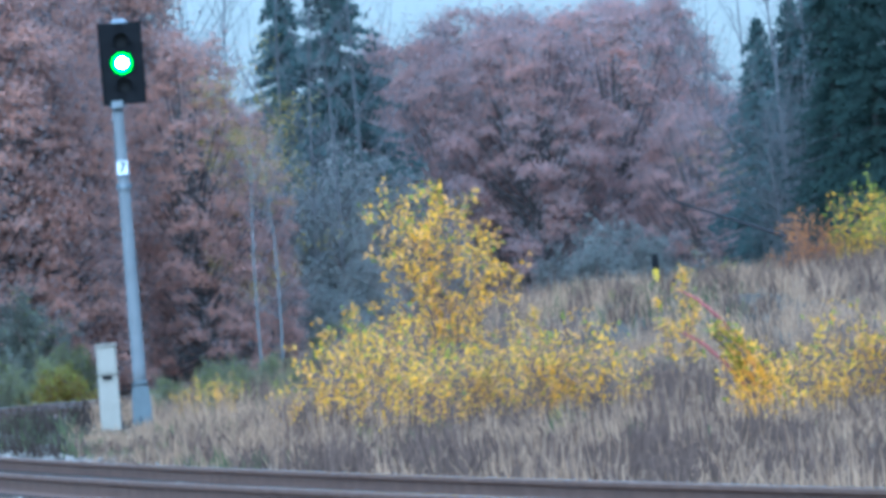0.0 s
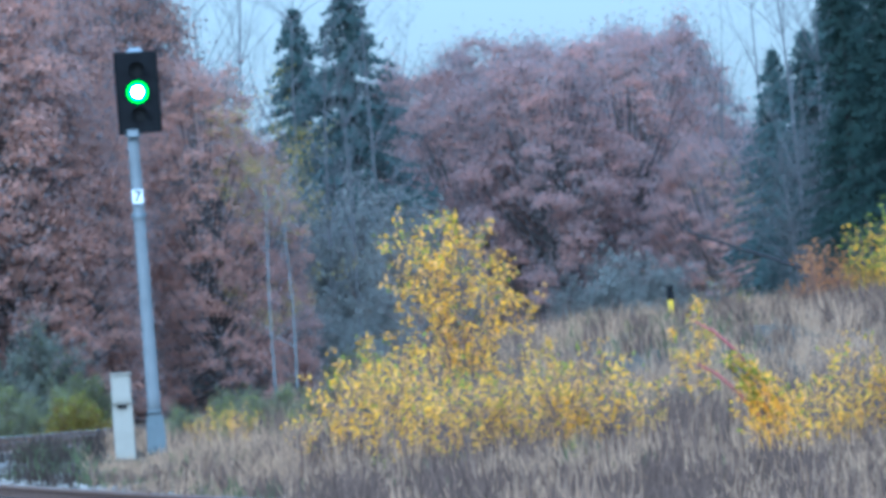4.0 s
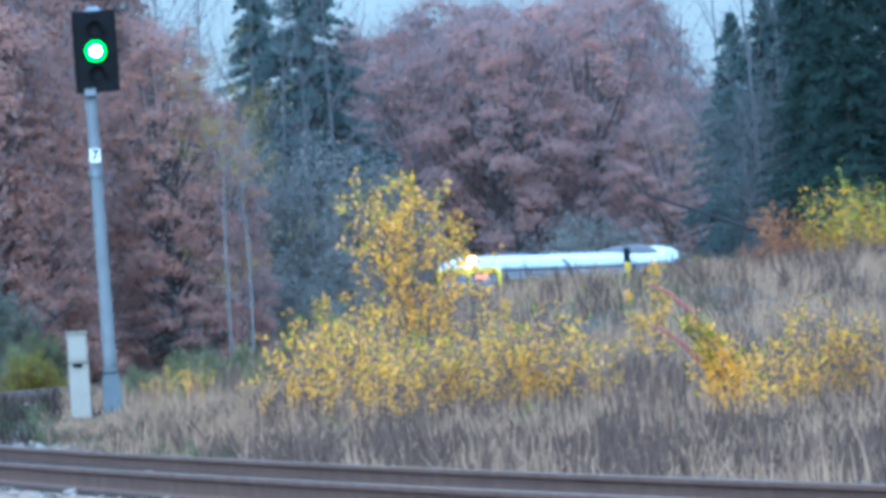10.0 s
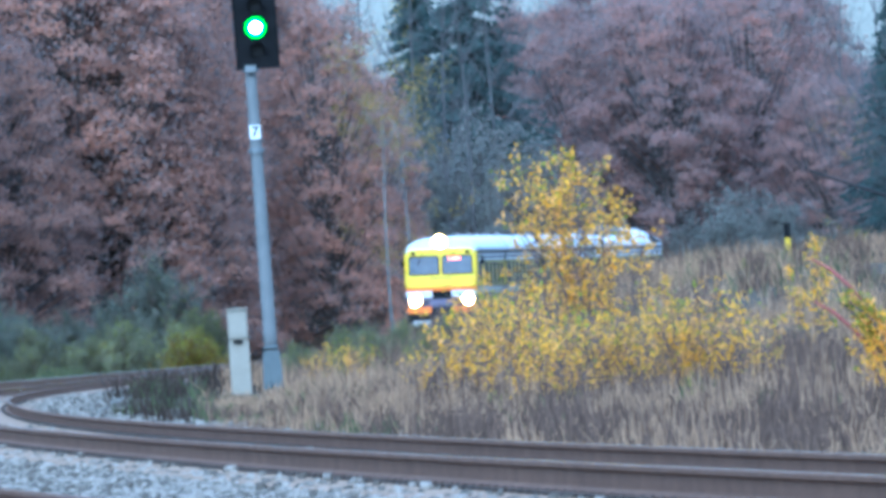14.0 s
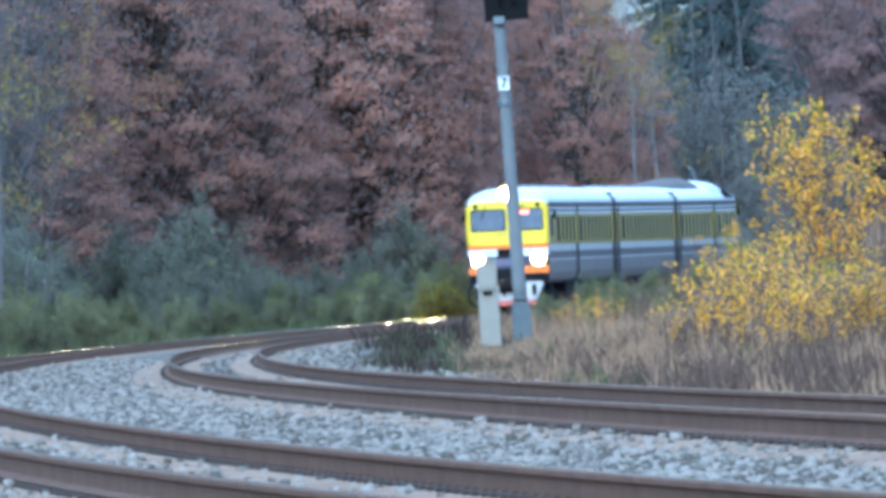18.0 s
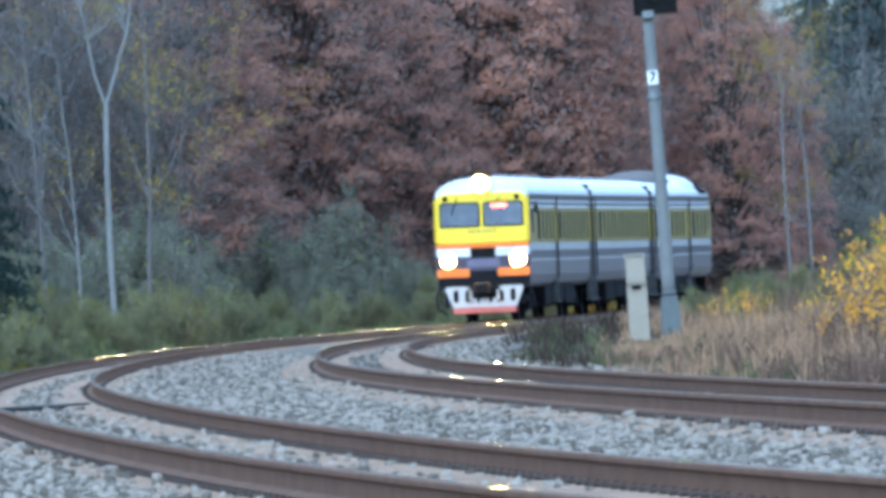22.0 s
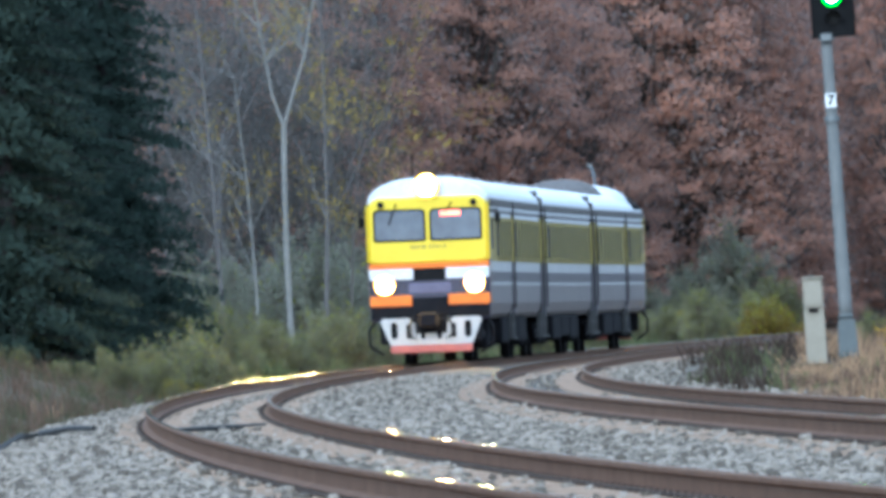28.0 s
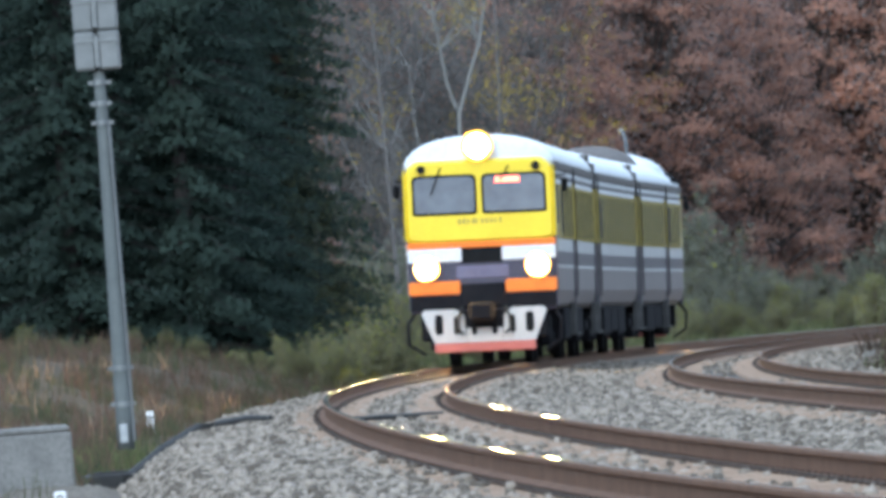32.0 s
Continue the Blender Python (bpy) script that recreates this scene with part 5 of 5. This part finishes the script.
    slim = [plant("birch_tree", bare_parts(62 + k, 15.0, 2.0, M_DARKBARK, L_BIRCHLEAF, 1100, 0.08, 0.055), "slender dark-stemmed birch with sparse yellow leaves", "tree", "birches") for k in range(2)]
    scatter(slim, [(-14.9, 490, 0.8), (28.5, 735, 0.72), (-13.4, 500, 0.95), (26.9, 690, 0.85)], rng)
    white = plant("birch_tree", bare_parts(64, 12.0, 1.4, M_BIRCHBARK, L_BIRCHLEAF, 620, 0.075, 0.06), "slender white-stemmed birch with few yellow leaves", "tree", "birches")
    scatter([white], [(-21.0, 468, 0.85)], rng)
    golden = [plant("birch_tree", bare_parts(67, 12.0, 1.6, M_BIRCHBARK, L_BIRCHLEAF, 1150, 0.08, 0.075), "white-stemmed birch with golden leaves at the oaks' edge", "tree", "birches")]
    scatter(golden, [(28.7, 680, 0.92), (27.3, 684, 1.12), (62.0, 668, 0.8)], rng)
    grey = [plant("aspen_tree", bare_parts(70 + k, 17.5, 2.5, M_BARK, L_SPRIG, 160, 0.08, 0.10), "grey leafless aspen with fine branches", "tree", "bare aspens") for k in range(3)]
    rows = [(31.6, 745, 1.1), (33.4, 742, 1.05), (29.0, 760, 1.15), (26.0, 810, 1.15), (23.5, 815, 1.2), (35.6, 760, 1.0), (58.6, 790, 0.95), (60.4, 780, 0.9), (62.2, 690, 0.9), (64.0, 625, 0.95), (65.5, 620, 0.95), (-16.4, 545, 0.85), (-23.5, 540, 0.9), (67.0, 640, 0.9)]
    scatter(grey, rows, rng)

    brown = [plant("alder_tree", broadleaf_parts(80 + k, 13.0, 3.4, M_BARK, L_BROWN, 160, 50, 0.07, base=0.2, trunk_r=0.15), "alder with thin grey-brown autumn foliage", "tree", "undergrowth trees") for k in range(2)]
    rows = [(63.6, 620, 0.95), (65.6, 622, 1.1), (64.6, 655, 1.1), (26.4, 800, 1.0), (27.8, 790, 0.95), (-26.0, 590, 1.25), (-24.3, 600, 1.35), (-22.6, 596, 1.3), (-20.6, 605, 1.4), (-18.8, 598, 1.3), (-17.0, 606, 1.35), (-15.4, 600, 1.2)]
    scatter(brown, rows, rng)

    low = [plant("undergrowth_bush", bush_parts(90 + k, 3.2, 2.6, L_OLIVE, 9000, 0.07, 22, 0.10, soft=True), "green-brown undergrowth bush at the wood's foot", "bush", "undergrowth bushes", ("stem", "foliage")) for k in range(3)]
    rows = [(az + rng.normal(0, 0.4), y + rng.uniform(-15, 15), 0.3 + 0.6 * rng.random() ** 2) for az, y in zip(np.linspace(-28, 14, 26), np.linspace(470, 610, 26))]
    rows += [(az + rng.normal(0, 0.4), rng.uniform(440, 470), 0.3 + 0.55 * rng.random() ** 2) for az in np.linspace(-27, -12, 11)]
    rows += [(az + rng.normal(0, 0.4), rng.uniform(625, 650), rng.uniform(0.4, 0.9)) for az in np.linspace(-13, 17, 18)]
    rows += [(az + rng.normal(0, 0.4), rng.uniform(700, 760), rng.uniform(0.8, 1.3)) for az in np.linspace(16, 40, 16)]
    rows += [(az, rng.uniform(335, 350), rng.uniform(0.12, 0.26)) for az in np.linspace(-54, -27, 12)]
    rows += [(az + rng.normal(0, 0.3), rng.uniform(560, 640), 0.5 + 0.9 * rng.random() ** 2) for az in np.linspace(-28, 14, 26)]
    rows += [(az + rng.normal(0, 0.3), rng.uniform(245, 330), rng.uniform(0.16, 0.36)) for az in np.linspace(19.5, 31, 14)]
    rows += [(-27.6, 342, 0.55), (-26.2, 345, 0.7), (-24.8, 346, 0.66), (-23.2, 348, 0.5), (-30.5, 344, 0.3), (-31.8, 347, 0.34), (-33.2, 346, 0.26), (-29.2, 346, 0.46), (-28.2, 343, 0.42), (-35.0, 345, 0.22), (-37.5, 344, 0.2), (-21.4, 352, 0.3), (-25, 450, 0.8), (-22.6, 455, 0.75), (-20.6, 450, 0.8), (-18.7, 452, 0.66), (-16.5, 455, 0.8), (-14.5, 458, 0.8)]
    scatter(low, rows, rng)
    brush = [plant("brushwood_bush", bush_parts(105 + k, 4.2, 2.8, L_DUSK, 11000, 0.08, 22, 0.02, soft=True), "brown-green brushwood under the oaks", "bush", "thicket bushes", ("stem", "foliage")) for k in range(2)]
    thicket = [plant("thicket_bush", bush_parts(95 + k, 4.2, 2.8, L_MIST, 11000, 0.08, 22, 0.0, soft=True), "thicket bush under the oaks, its dull green paled for haze", "bush", "thicket bushes", ("stem", "foliage")) for k in range(2)]
    rows = [(az + rng.normal(0, 0.3), rng.uniform(775, 800), rng.uniform(0.9, 1.4)) for az in np.linspace(22, 58, 24)]
    rows += [(az + rng.normal(0, 0.3), rng.uniform(690, 735), rng.uniform(0.6, 1.1)) for az in np.linspace(18, 37, 17)]
    rows += [(az + rng.normal(0, 0.3), rng.uniform(740, 765), rng.uniform(1.2, 2.0)) for az in np.linspace(29, 36, 7)]
    scatter(thicket, rows, rng)
    rows = [(az + rng.normal(0, 0.4), rng.uniform(612, 638), 0.6 + 0.9 * rng.random() ** 1.8) for az in np.linspace(-14, 11, 25)]
    rows += [(az + rng.normal(0, 0.2), rng.uniform(560, 600), 0.75 + 0.75 * rng.random()) for az in np.linspace(-29, -13, 15)]
    rows += [(-4.6, 600, 0.8), (-3.4, 602, 0.9), (-2.3, 598, 0.7), (-6.0, 604, 0.8)]
    scatter(brush, rows, rng)
    # bushes added before the oaks; their pale grey stands in for haze
    hazel = [plant("hazel_bush", bush_parts(98 + k, 4.4, 2.8, L_HAZE, 11000, 0.08, 22, 0.0, soft=True), "added pale thicket before the oaks, its grey-brown standing for haze", "bush", "hazel bushes", ("stem", "foliage")) for k in range(2)]
    scatter(hazel, [(az + rng.normal(0, 0.3), rng.uniform(745, 775), 0.4 + 0.5 * rng.random()) for az in np.linspace(26, 57, 20)], rng)
    gold = [plant("golden_bush", bush_parts(100 + k, 2.6, 2.4, L_GOLD, 5000, 0.08, 16, 0.25, soft=True), "golden autumn bush beyond the tracks", "bush", "golden bushes beyond the line", ("stem", "foliage")) for k in range(2)]
    scatter(gold, [(13.4, 545, 0.75), (14.6, 550, 0.6), (12.2, 550, 0.5), (8.3, 590, 0.85), (-25.5, 450, 0.7), (-23.6, 455, 0.6), (-27.0, 340, 0.3), (-25.4, 341, 0.34)], rng)


def build_bushes():
    rng = np.random.default_rng(17)
    tall = plant("yellow_birch_bush", young_birch_parts(127, 2.85, 1.55, 3200, 0.038, 9, 0.30, 0.15), "tall young birch bush full of yellow autumn leaves", "bush", "yellow bushes beside the line", ("stem", "foliage"))
    x, y, z = spot(40.3, 190)
    tall.matrix_basis = place(x, y, z, 0.4, 1.0)
    mid = [plant("yellow_bush", young_birch_parts(130 + k, 1.5, 1.0, 730, 0.041, 7, 0.2, 0.16, 3), "low bush with yellow and lime autumn leaves", "bush", "yellow bushes beside the line", ("stem", "foliage")) for k in range(3)]
    rows = [(33.2, 186, 0.95), (35.4, 182, 0.9), (31.0, 190, 0.7), (37.5, 180, 0.95), (39.2, 176, 0.85), (41.0, 180, 0.95), (42.6, 180, 0.9), (44.8, 184, 1.0), (46.6, 182, 1.2), (48.4, 182, 1.15), (50.2, 184, 0.9), (52.5, 186, 0.6), (36.2, 196, 1.2), (43.5, 194, 0.9), (28.6, 205, 0.55), (24.4, 225, 0.6), (22.2, 235, 0.5), (65.4, 170, 0.9), (67.4, 172, 1.0), (63.4, 172, 0.7), (70.0, 172, 0.9)]
    rows = [(az, y - 24 if y < 196 else y, size * 0.9) for az, y, size in rows]
    scatter(mid, rows, rng)
    slim = plant("yellow_sapling", young_birch_parts(140, 2.0, 0.55, 560, 0.040, 4, 0.35, 0.15, 3), "slim sapling with pale yellow leaves", "bush", "yellow bushes beside the line", ("stem", "foliage"))
    scatter([slim], [(56.1, 184, 0.76), (33.4, 192, 0.95), (45.9, 188, 0.8)], rng)
    young = [plant("green_sapling", bush_parts(145 + k, 1.6, 0.7, L_LIME, 420, 0.05, 7, 0.0), "thin sapling with yellow-green leaves", "bush", "saplings on the bank", ("stem", "foliage")) for k in range(2)]
    scatter(young, [(23.3, 240, 0.4), (25.4, 238, 0.42), (28.2, 245, 0.7), (29.8, 240, 0.62), (26.8, 250, 0.5), (21.4, 236, 0.35), (31.2, 235, 0.5), (34.0, 150, 0.5), (38.8, 152, 0.45), (47.5, 150, 0.5), (51.5, 240, 0.35), (58.0, 190, 0.45), (63.0, 160, 0.4)], rng)
    arch = plant("golden_weeping_bush", arching_parts(150, 1700), "dense golden bush with red arching canes", "bush", "yellow bushes beside the line", ("stem", "foliage"))
    x, y, z = spot(59.7, 141)
    arch.matrix_basis = place(x, y, z, 0, 0.82)
    canes = Geo()
    for dz in (0.0, 0.5):
        canes.tube([(0.08, 0, 0.95 - dz), (-0.18, 0.0, 1.30 - dz), (-0.40, 0.05, 1.52 - dz), (-0.62, 0.1, 1.66 - dz)], [0.014, 0.018, 0.022, 0.012], 5)
    part("red_cane", canes, M_REDTWIG, arch, "thin red arching canes")
    far = [plant("hill_bush", bush_parts(160 + k, 2.4, 1.6, (L_YELLOW, L_RUSSET)[k], 1500, 0.065, 14, (0.5, 0.0)[k]), ("yellow-green bush on the crest of the bank", "russet brown bush on the crest of the bank")[k], "bush", "bushes on the bank", ("stem", "foliage")) for k in range(2)]
    scatter(far, [(69.3, 300, 0.8), (64.8, 300, 0.62), (71.2, 298, 0.8), (66.3, 300, 0.58), (67.7, 300, 0.55), (63.4, 302, 0.42), (59.4, 310, 0.3), (73.5, 300, 0.6), (57.0, 315, 0.3), (68.5, 306, 0.5), (62.0, 305, 0.25), (75.5, 300, 0.6), (52.4, 300, 0.2), (70.3, 290, 0.4)], rng)


def build_leaning_tree():
    rng = np.random.default_rng(77)
    tree = thing("leaning_dead_tree", "thin bare dead tree leaning low over the bank", "tree", at=pose(34.9, 420, -1.2))
    trunk = [(-11.3 * t, 0, -0.2 + 5.2 * t + 0.25 * math.sin(math.pi * t)) for t in np.linspace(0, 1, 9)]
    part("trunk", Geo().tube(trunk, [0.10 - 0.008 * k for k in range(9)], 7), M_DEADWOOD, tree)
    for k in (4, 5, 6, 7, 8):
        for _ in range(2):
            twig = limb(rng, trunk[k], (rng.uniform(-1.2, 0.1), rng.uniform(-0.4, 0.4), rng.uniform(-0.2, 0.9)), rng.uniform(0.6, 1.4), 0.15, 4)
            part("twig", Geo().tube(twig, [0.03, 0.024, 0.018, 0.012, 0.008], 4), M_DEADWOOD, tree)


def blades(rng, x, y, height, width, lean=0.4):
    """Bent grass blades standing on the ground at x, y."""
    n = len(x)
    o, top = offset_of(x, y)
    z = np.where((o > 6.2) & (o < 7.6), np.maximum(ground_z(x, y), top + np.interp(o, BED_O, BED_Z)), ground_z(x, y)) - 0.05
    h = height * rng.uniform(0.45, 1.15, n) * np.where(x > 0, np.clip(0.5 + 0.5 * (y - 105) / 80, 0.5, 1), 1) * np.where((x / y > 0.0145) & (y < 236), np.clip((x / y * 1000 - 14) / 9, 0.42, 1), 1)
    a = rng.uniform(0, 6.283, n)
    dx, dy = np.cos(a), np.sin(a)
    tilt = h * lean * rng.uniform(0.1, 1.3, n)
    w = width * rng.uniform(0.6, 1.4, n)
    b = rng.uniform(0, math.pi, n)
    wx, wy = np.cos(b) * w, np.sin(b) * w
    rows = []
    for t, f in ((0, 1.0), (0.5, 0.85), (1.0, 0.35)):
        cx, cy, cz = x + dx * tilt * t * t, y + dy * tilt * t * t, z + h * (t - 0.08 * t * t)
        rows += [np.stack([cx - wx * f, cy - wy * f, cz], -1), np.stack([cx + wx * f, cy + wy * f, cz], -1)]
    v = np.stack(rows, 1).reshape(-1, 3)
    base = (np.arange(n) * 6)[:, None]
    f = np.concatenate([base + np.array([0, 1, 3, 2]), base + np.array([2, 3, 5, 4])], 1).reshape(-1, 4)
    return v, f


def build_grass():
    rng = np.random.default_rng(23)

    def field(n, az0, az1, y0, y1, height, width, mat, name, label, lean=0.45, keep=None, tuft=0.14):
        y = np.sqrt(rng.uniform(y0 * y0, y1 * y1, n))
        x = rng.uniform(az0, az1, n) * y / 1000
        o, _ = offset_of(x, y)
        ok = (o > SPACING + 1.45) | (o < -3.5)
        if keep is not None:
            ok &= keep(x, y, o)
        x, y = x[ok], y[ok]
        patch = np.sin(x * 1.9 + 0.6 * np.sin(y * 0.35)) * np.cos(y * 0.21 + x * 0.4)
        ok = rng.random(len(x)) < 0.72 + 0.3 * patch
        x, y = x[ok], y[ok]
        # tufts of some twenty blades, each of its own height
        x, y = np.repeat(x[::20], 20), np.repeat(y[::20], 20)
        tall = np.repeat(rng.uniform(0.6, 1.3, len(x) // 20), 20)
        x, y = x + rng.normal(0, tuft, len(x)), y + rng.normal(0, tuft * 1.5, len(x))
        v, f = blades(rng, x, y, height * tall, width, lean)
        tagged(new(name, array_mesh(name, v, f, [mat])), label, "grass", kind="stuff")

    right = lambda x, y, o: o > SPACING + 1.5
    clumps = lambda x, y, o: (o > SPACING + 1.6) & (np.sin(x * 2.7 + 1.3) * np.sin(y * 0.23 + x) + 0.5 * np.sin(x * 5.1) > 0.45)
    field(26000, 15, 76, 80, 190, 0.42, 0.016, L_WEED, "weed_clumps", "dark brown dead weed clumps beside the track", keep=clumps)
    field(29000, 15, 76, 80, 215, 0.5, 0.007, L_GRASS, "dry_grass", "tall dry straw-coloured grass beside the track", keep=right)
    field(24000, 15, 76, 80, 200, 0.42, 0.009, L_WEED, "dark_weeds", "dark dead weeds among the dry grass", keep=right)
    stands = lambda x, y, o: (o > SPACING + 1.7) & (np.sin(x * 3.3 + 0.4) * np.sin(y * 0.17 + 1.2 * x) + 0.4 * np.sin(x * 7.3 + y * 0.1) > 0.1)
    field(38000, 26, 76, 90, 140, 0.55, 0.010, L_WEED, "trackside_weeds", "dark brown dead weeds by the rail", lean=0.2, keep=stands, tuft=0.13)
    field(14000, 29, 72, 146, 186, 0.62, 0.011, L_WEED, "bush_foot_weeds", "dark dead weeds round the feet of the yellow bushes", lean=0.25, keep=right, tuft=0.2)
    field(7000, 20, 76, 90, 200, 0.75, 0.006, L_GRASS, "tall_stalks", "tall pale stalks standing above the dry grass", lean=0.15, keep=right, tuft=0.10)
    field(9000, 20, 76, 210, 320, 0.62, 0.008, L_WEED, "bank_stalks", "dark upright stalks on the bank", lean=0.15, keep=right, tuft=0.12)
    field(44000, 16, 76, 205, 330, 0.41, 0.009, L_GRASS, "bank_grass", "pale dry grass covering the bank", keep=right)
    field(9000, 16, 76, 205, 320, 0.45, 0.011, L_WEED, "bank_weeds", "brown dead weeds on the bank", keep=right)
    field(5000, 14, 60, 120, 260, 0.4, 0.010, L_GREENGRASS, "green_grass", "green grass blades among the straw", keep=right)
    left = lambda x, y, o: o < -3.5
    field(16000, -56, -14, 150, 345, 0.55, 0.009, L_WEED, "verge_weeds", "brown dead grass on the far verge", keep=left)
    field(1300, -56, -14, 150, 345, 0.5, 0.007, L_GRASS, "verge_grass", "dry grass on the far verge", keep=left)
    field(36000, -56, -10, 140, 420, 0.42, 0.010, L_VERGE, "verge_green_grass", "green grass along the far verge", keep=left)
    field(3000, -45.5, -36.0, 176, 216, 0.34, 0.010, L_GREENGRASS, "mast_foot_grass", "green grass round the foot of the mast", keep=left)
    field(16000, -30, 16, 340, 620, 0.6, 0.02, L_GREENGRASS, "meadow_grass", "green grass strip behind the tracks", keep=left)
    lowweed = lambda x, y, o: (o > SPACING + 1.9) & (o < SPACING + 5.5) & (np.sin(x * 4.1 + 0.7) * np.sin(y * 0.5 + x) > -0.15)
    field(1200, 8, 19, 165, 300, 0.34, 0.010, L_GREENGRASS, "ditch_grass", "dull green grass by the edge of the ballast", keep=lowweed)
    field(4200, 8, 19, 165, 300, 0.38, 0.012, L_DARKWEED, "dark_ditch_weeds", "dark weeds by the edge of the ballast", keep=lowweed)


def build_distance():
    """An added wooded rise beyond everything; the haze of distance is put into its blue colour and glow."""
    rng = np.random.default_rng(31)
    m = bpy.data.materials.new("far_woods_haze")
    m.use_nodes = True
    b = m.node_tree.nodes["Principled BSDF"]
    # blue base and emission stand in for haze in the air
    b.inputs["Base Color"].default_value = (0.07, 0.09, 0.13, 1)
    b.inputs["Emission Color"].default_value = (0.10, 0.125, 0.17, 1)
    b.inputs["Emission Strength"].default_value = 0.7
    xs = np.linspace(-1500, 1500, 601)
    top = 24 + 4 * np.sin(xs * 0.021) + 3 * np.sin(xs * 0.077) + rng.uniform(-1.5, 1.5, len(xs))
    verts = np.concatenate([np.stack([xs, 0 * xs + 2300, 0 * xs - 10], -1), np.stack([xs, 0 * xs + 2300, top], -1)])
    n = len(xs)
    i = np.arange(n - 1)
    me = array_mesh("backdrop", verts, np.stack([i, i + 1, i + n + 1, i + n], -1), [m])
    tagged(new("backdrop", me), "added wooded rise on the far horizon, haze painted as pale blue glow", "distance", kind="structure")


# ---- assembly ----
build_distance()
build_ground()
build_ballast()
outer = build_track(0.0, "outer railway track on concrete sleepers curving past the wood")
inner = build_track(SPACING, "inner railway track on concrete sleepers curving past the wood")
build_signal()
build_relay_cabinet()
build_rear_signal()
build_concrete_box()
build_lineside_bits()
lead = build_car("lead", "yellow-fronted diesel railcar with blazing headlamps leading the train")
middle_car = build_car("middle", "grey and mustard intermediate railcar with a pale roof")
tail = build_car("tail", "grey and mustard railcar with a dark engine hood on its roof")
build_forest()
build_bushes()
build_leaning_tree()
build_grass()
build_stones()


def build_sleepers(track, middle):
    block = Geo()
    for side in (-1, 1):
        block.box(side * 0.80 - 0.55, side * 0.80 + 0.55, -0.14, 0.14, -0.40, -0.182, 0.025)
    block.box(-0.24, 0.24, -0.11, 0.11, -0.40, -0.225, 0.02)
    mesh = block.mesh("sleeper", [M_SLEEPER])
    clip = Geo()
    for r in (-GAUGE / 2, GAUGE / 2):
        for side in (-1, 1):
            clip.box(r + side * 0.11 - 0.04, r + side * 0.11 + 0.04, -0.045, 0.045, -0.18, -0.156, 0.01)
            clip.tube([(r + side * 0.115, 0, -0.15), (r + side * 0.115, 0, -0.14)], 0.014, 6)
    cv, cf = np.array(clip.v), clip.f
    fast, rest = Geo(), Geo()
    for k in range(900):
        s = -40 + k * 0.545
        x, y, z = on_line(s, middle)
        th = float(np.interp(s, LINE_S, LINE_TH))
        m = pose(x, y, z, 0, 0, -math.degrees(th))
        c, sn = math.cos(-th), math.sin(-th)
        if k < 300:
            ob = part("sleeper", mesh, None, track)
            ob.matrix_basis = m
        else:
            rest.add([(x + c * a - sn * b, y + sn * a + c * b, z + d) for a, b, d in block.v], block.f)
        if k < 500:
            fast.add([(x + c * a - sn * b, y + sn * a + c * b, z + d) for a, b, d in cv], cf)
    tagged(part("distant_sleepers", rest, M_SLEEPER, track), kind="stuff")
    tagged(part("rail_fasteners", fast, M_CLIP, track, "dark steel rail fastenings"), kind="stuff")


build_sleepers(outer, 0.0)
build_sleepers(inner, SPACING)

TRAIN_T = (0, 5, 6, 7, 8, 9, 11, 12, 13, 15, 17.5, 19, 20, 24, 27, 30, 32)
TRAIN_S = (806.2, 711.2, 692.4, 673.6, 654.5, 635.2, 596.5, 577.5, 558.6, 521.1, 476.5, 449.5, 431.9, 361.0, 308.5, 258.1, 223.9)


def car_pose(s, turned):
    """A car with its middle at s on the outer track, on its two bogies; turned: driver's end backwards."""
    a, b = Vector(on_line(s - 8.5)), Vector(on_line(s + 8.5))
    ahead = (a - b).normalized()
    left_ = Vector((0, 0, 1)).cross(ahead).normalized()
    up = ahead.cross(left_)
    turn = Matrix((ahead, left_, up)).transposed().to_4x4()
    m = Matrix.Translation((a + b) / 2) @ turn @ pose(0, 0, 0, -math.degrees(CANT / GAUGE))
    return m @ pose(0, 0, 0, 0, 0, 180) if turned else m


def motions():
    times = [k * 0.5 for k in range(65)]
    for car, turned, middle in ((lead, False, 13.5), (middle_car, False, 39.4), (tail, True, 64.3)):
        walk(car, [(t, car_pose(float(np.interp(t, TRAIN_T, TRAIN_S)) + middle, turned)) for t in times])


motions()
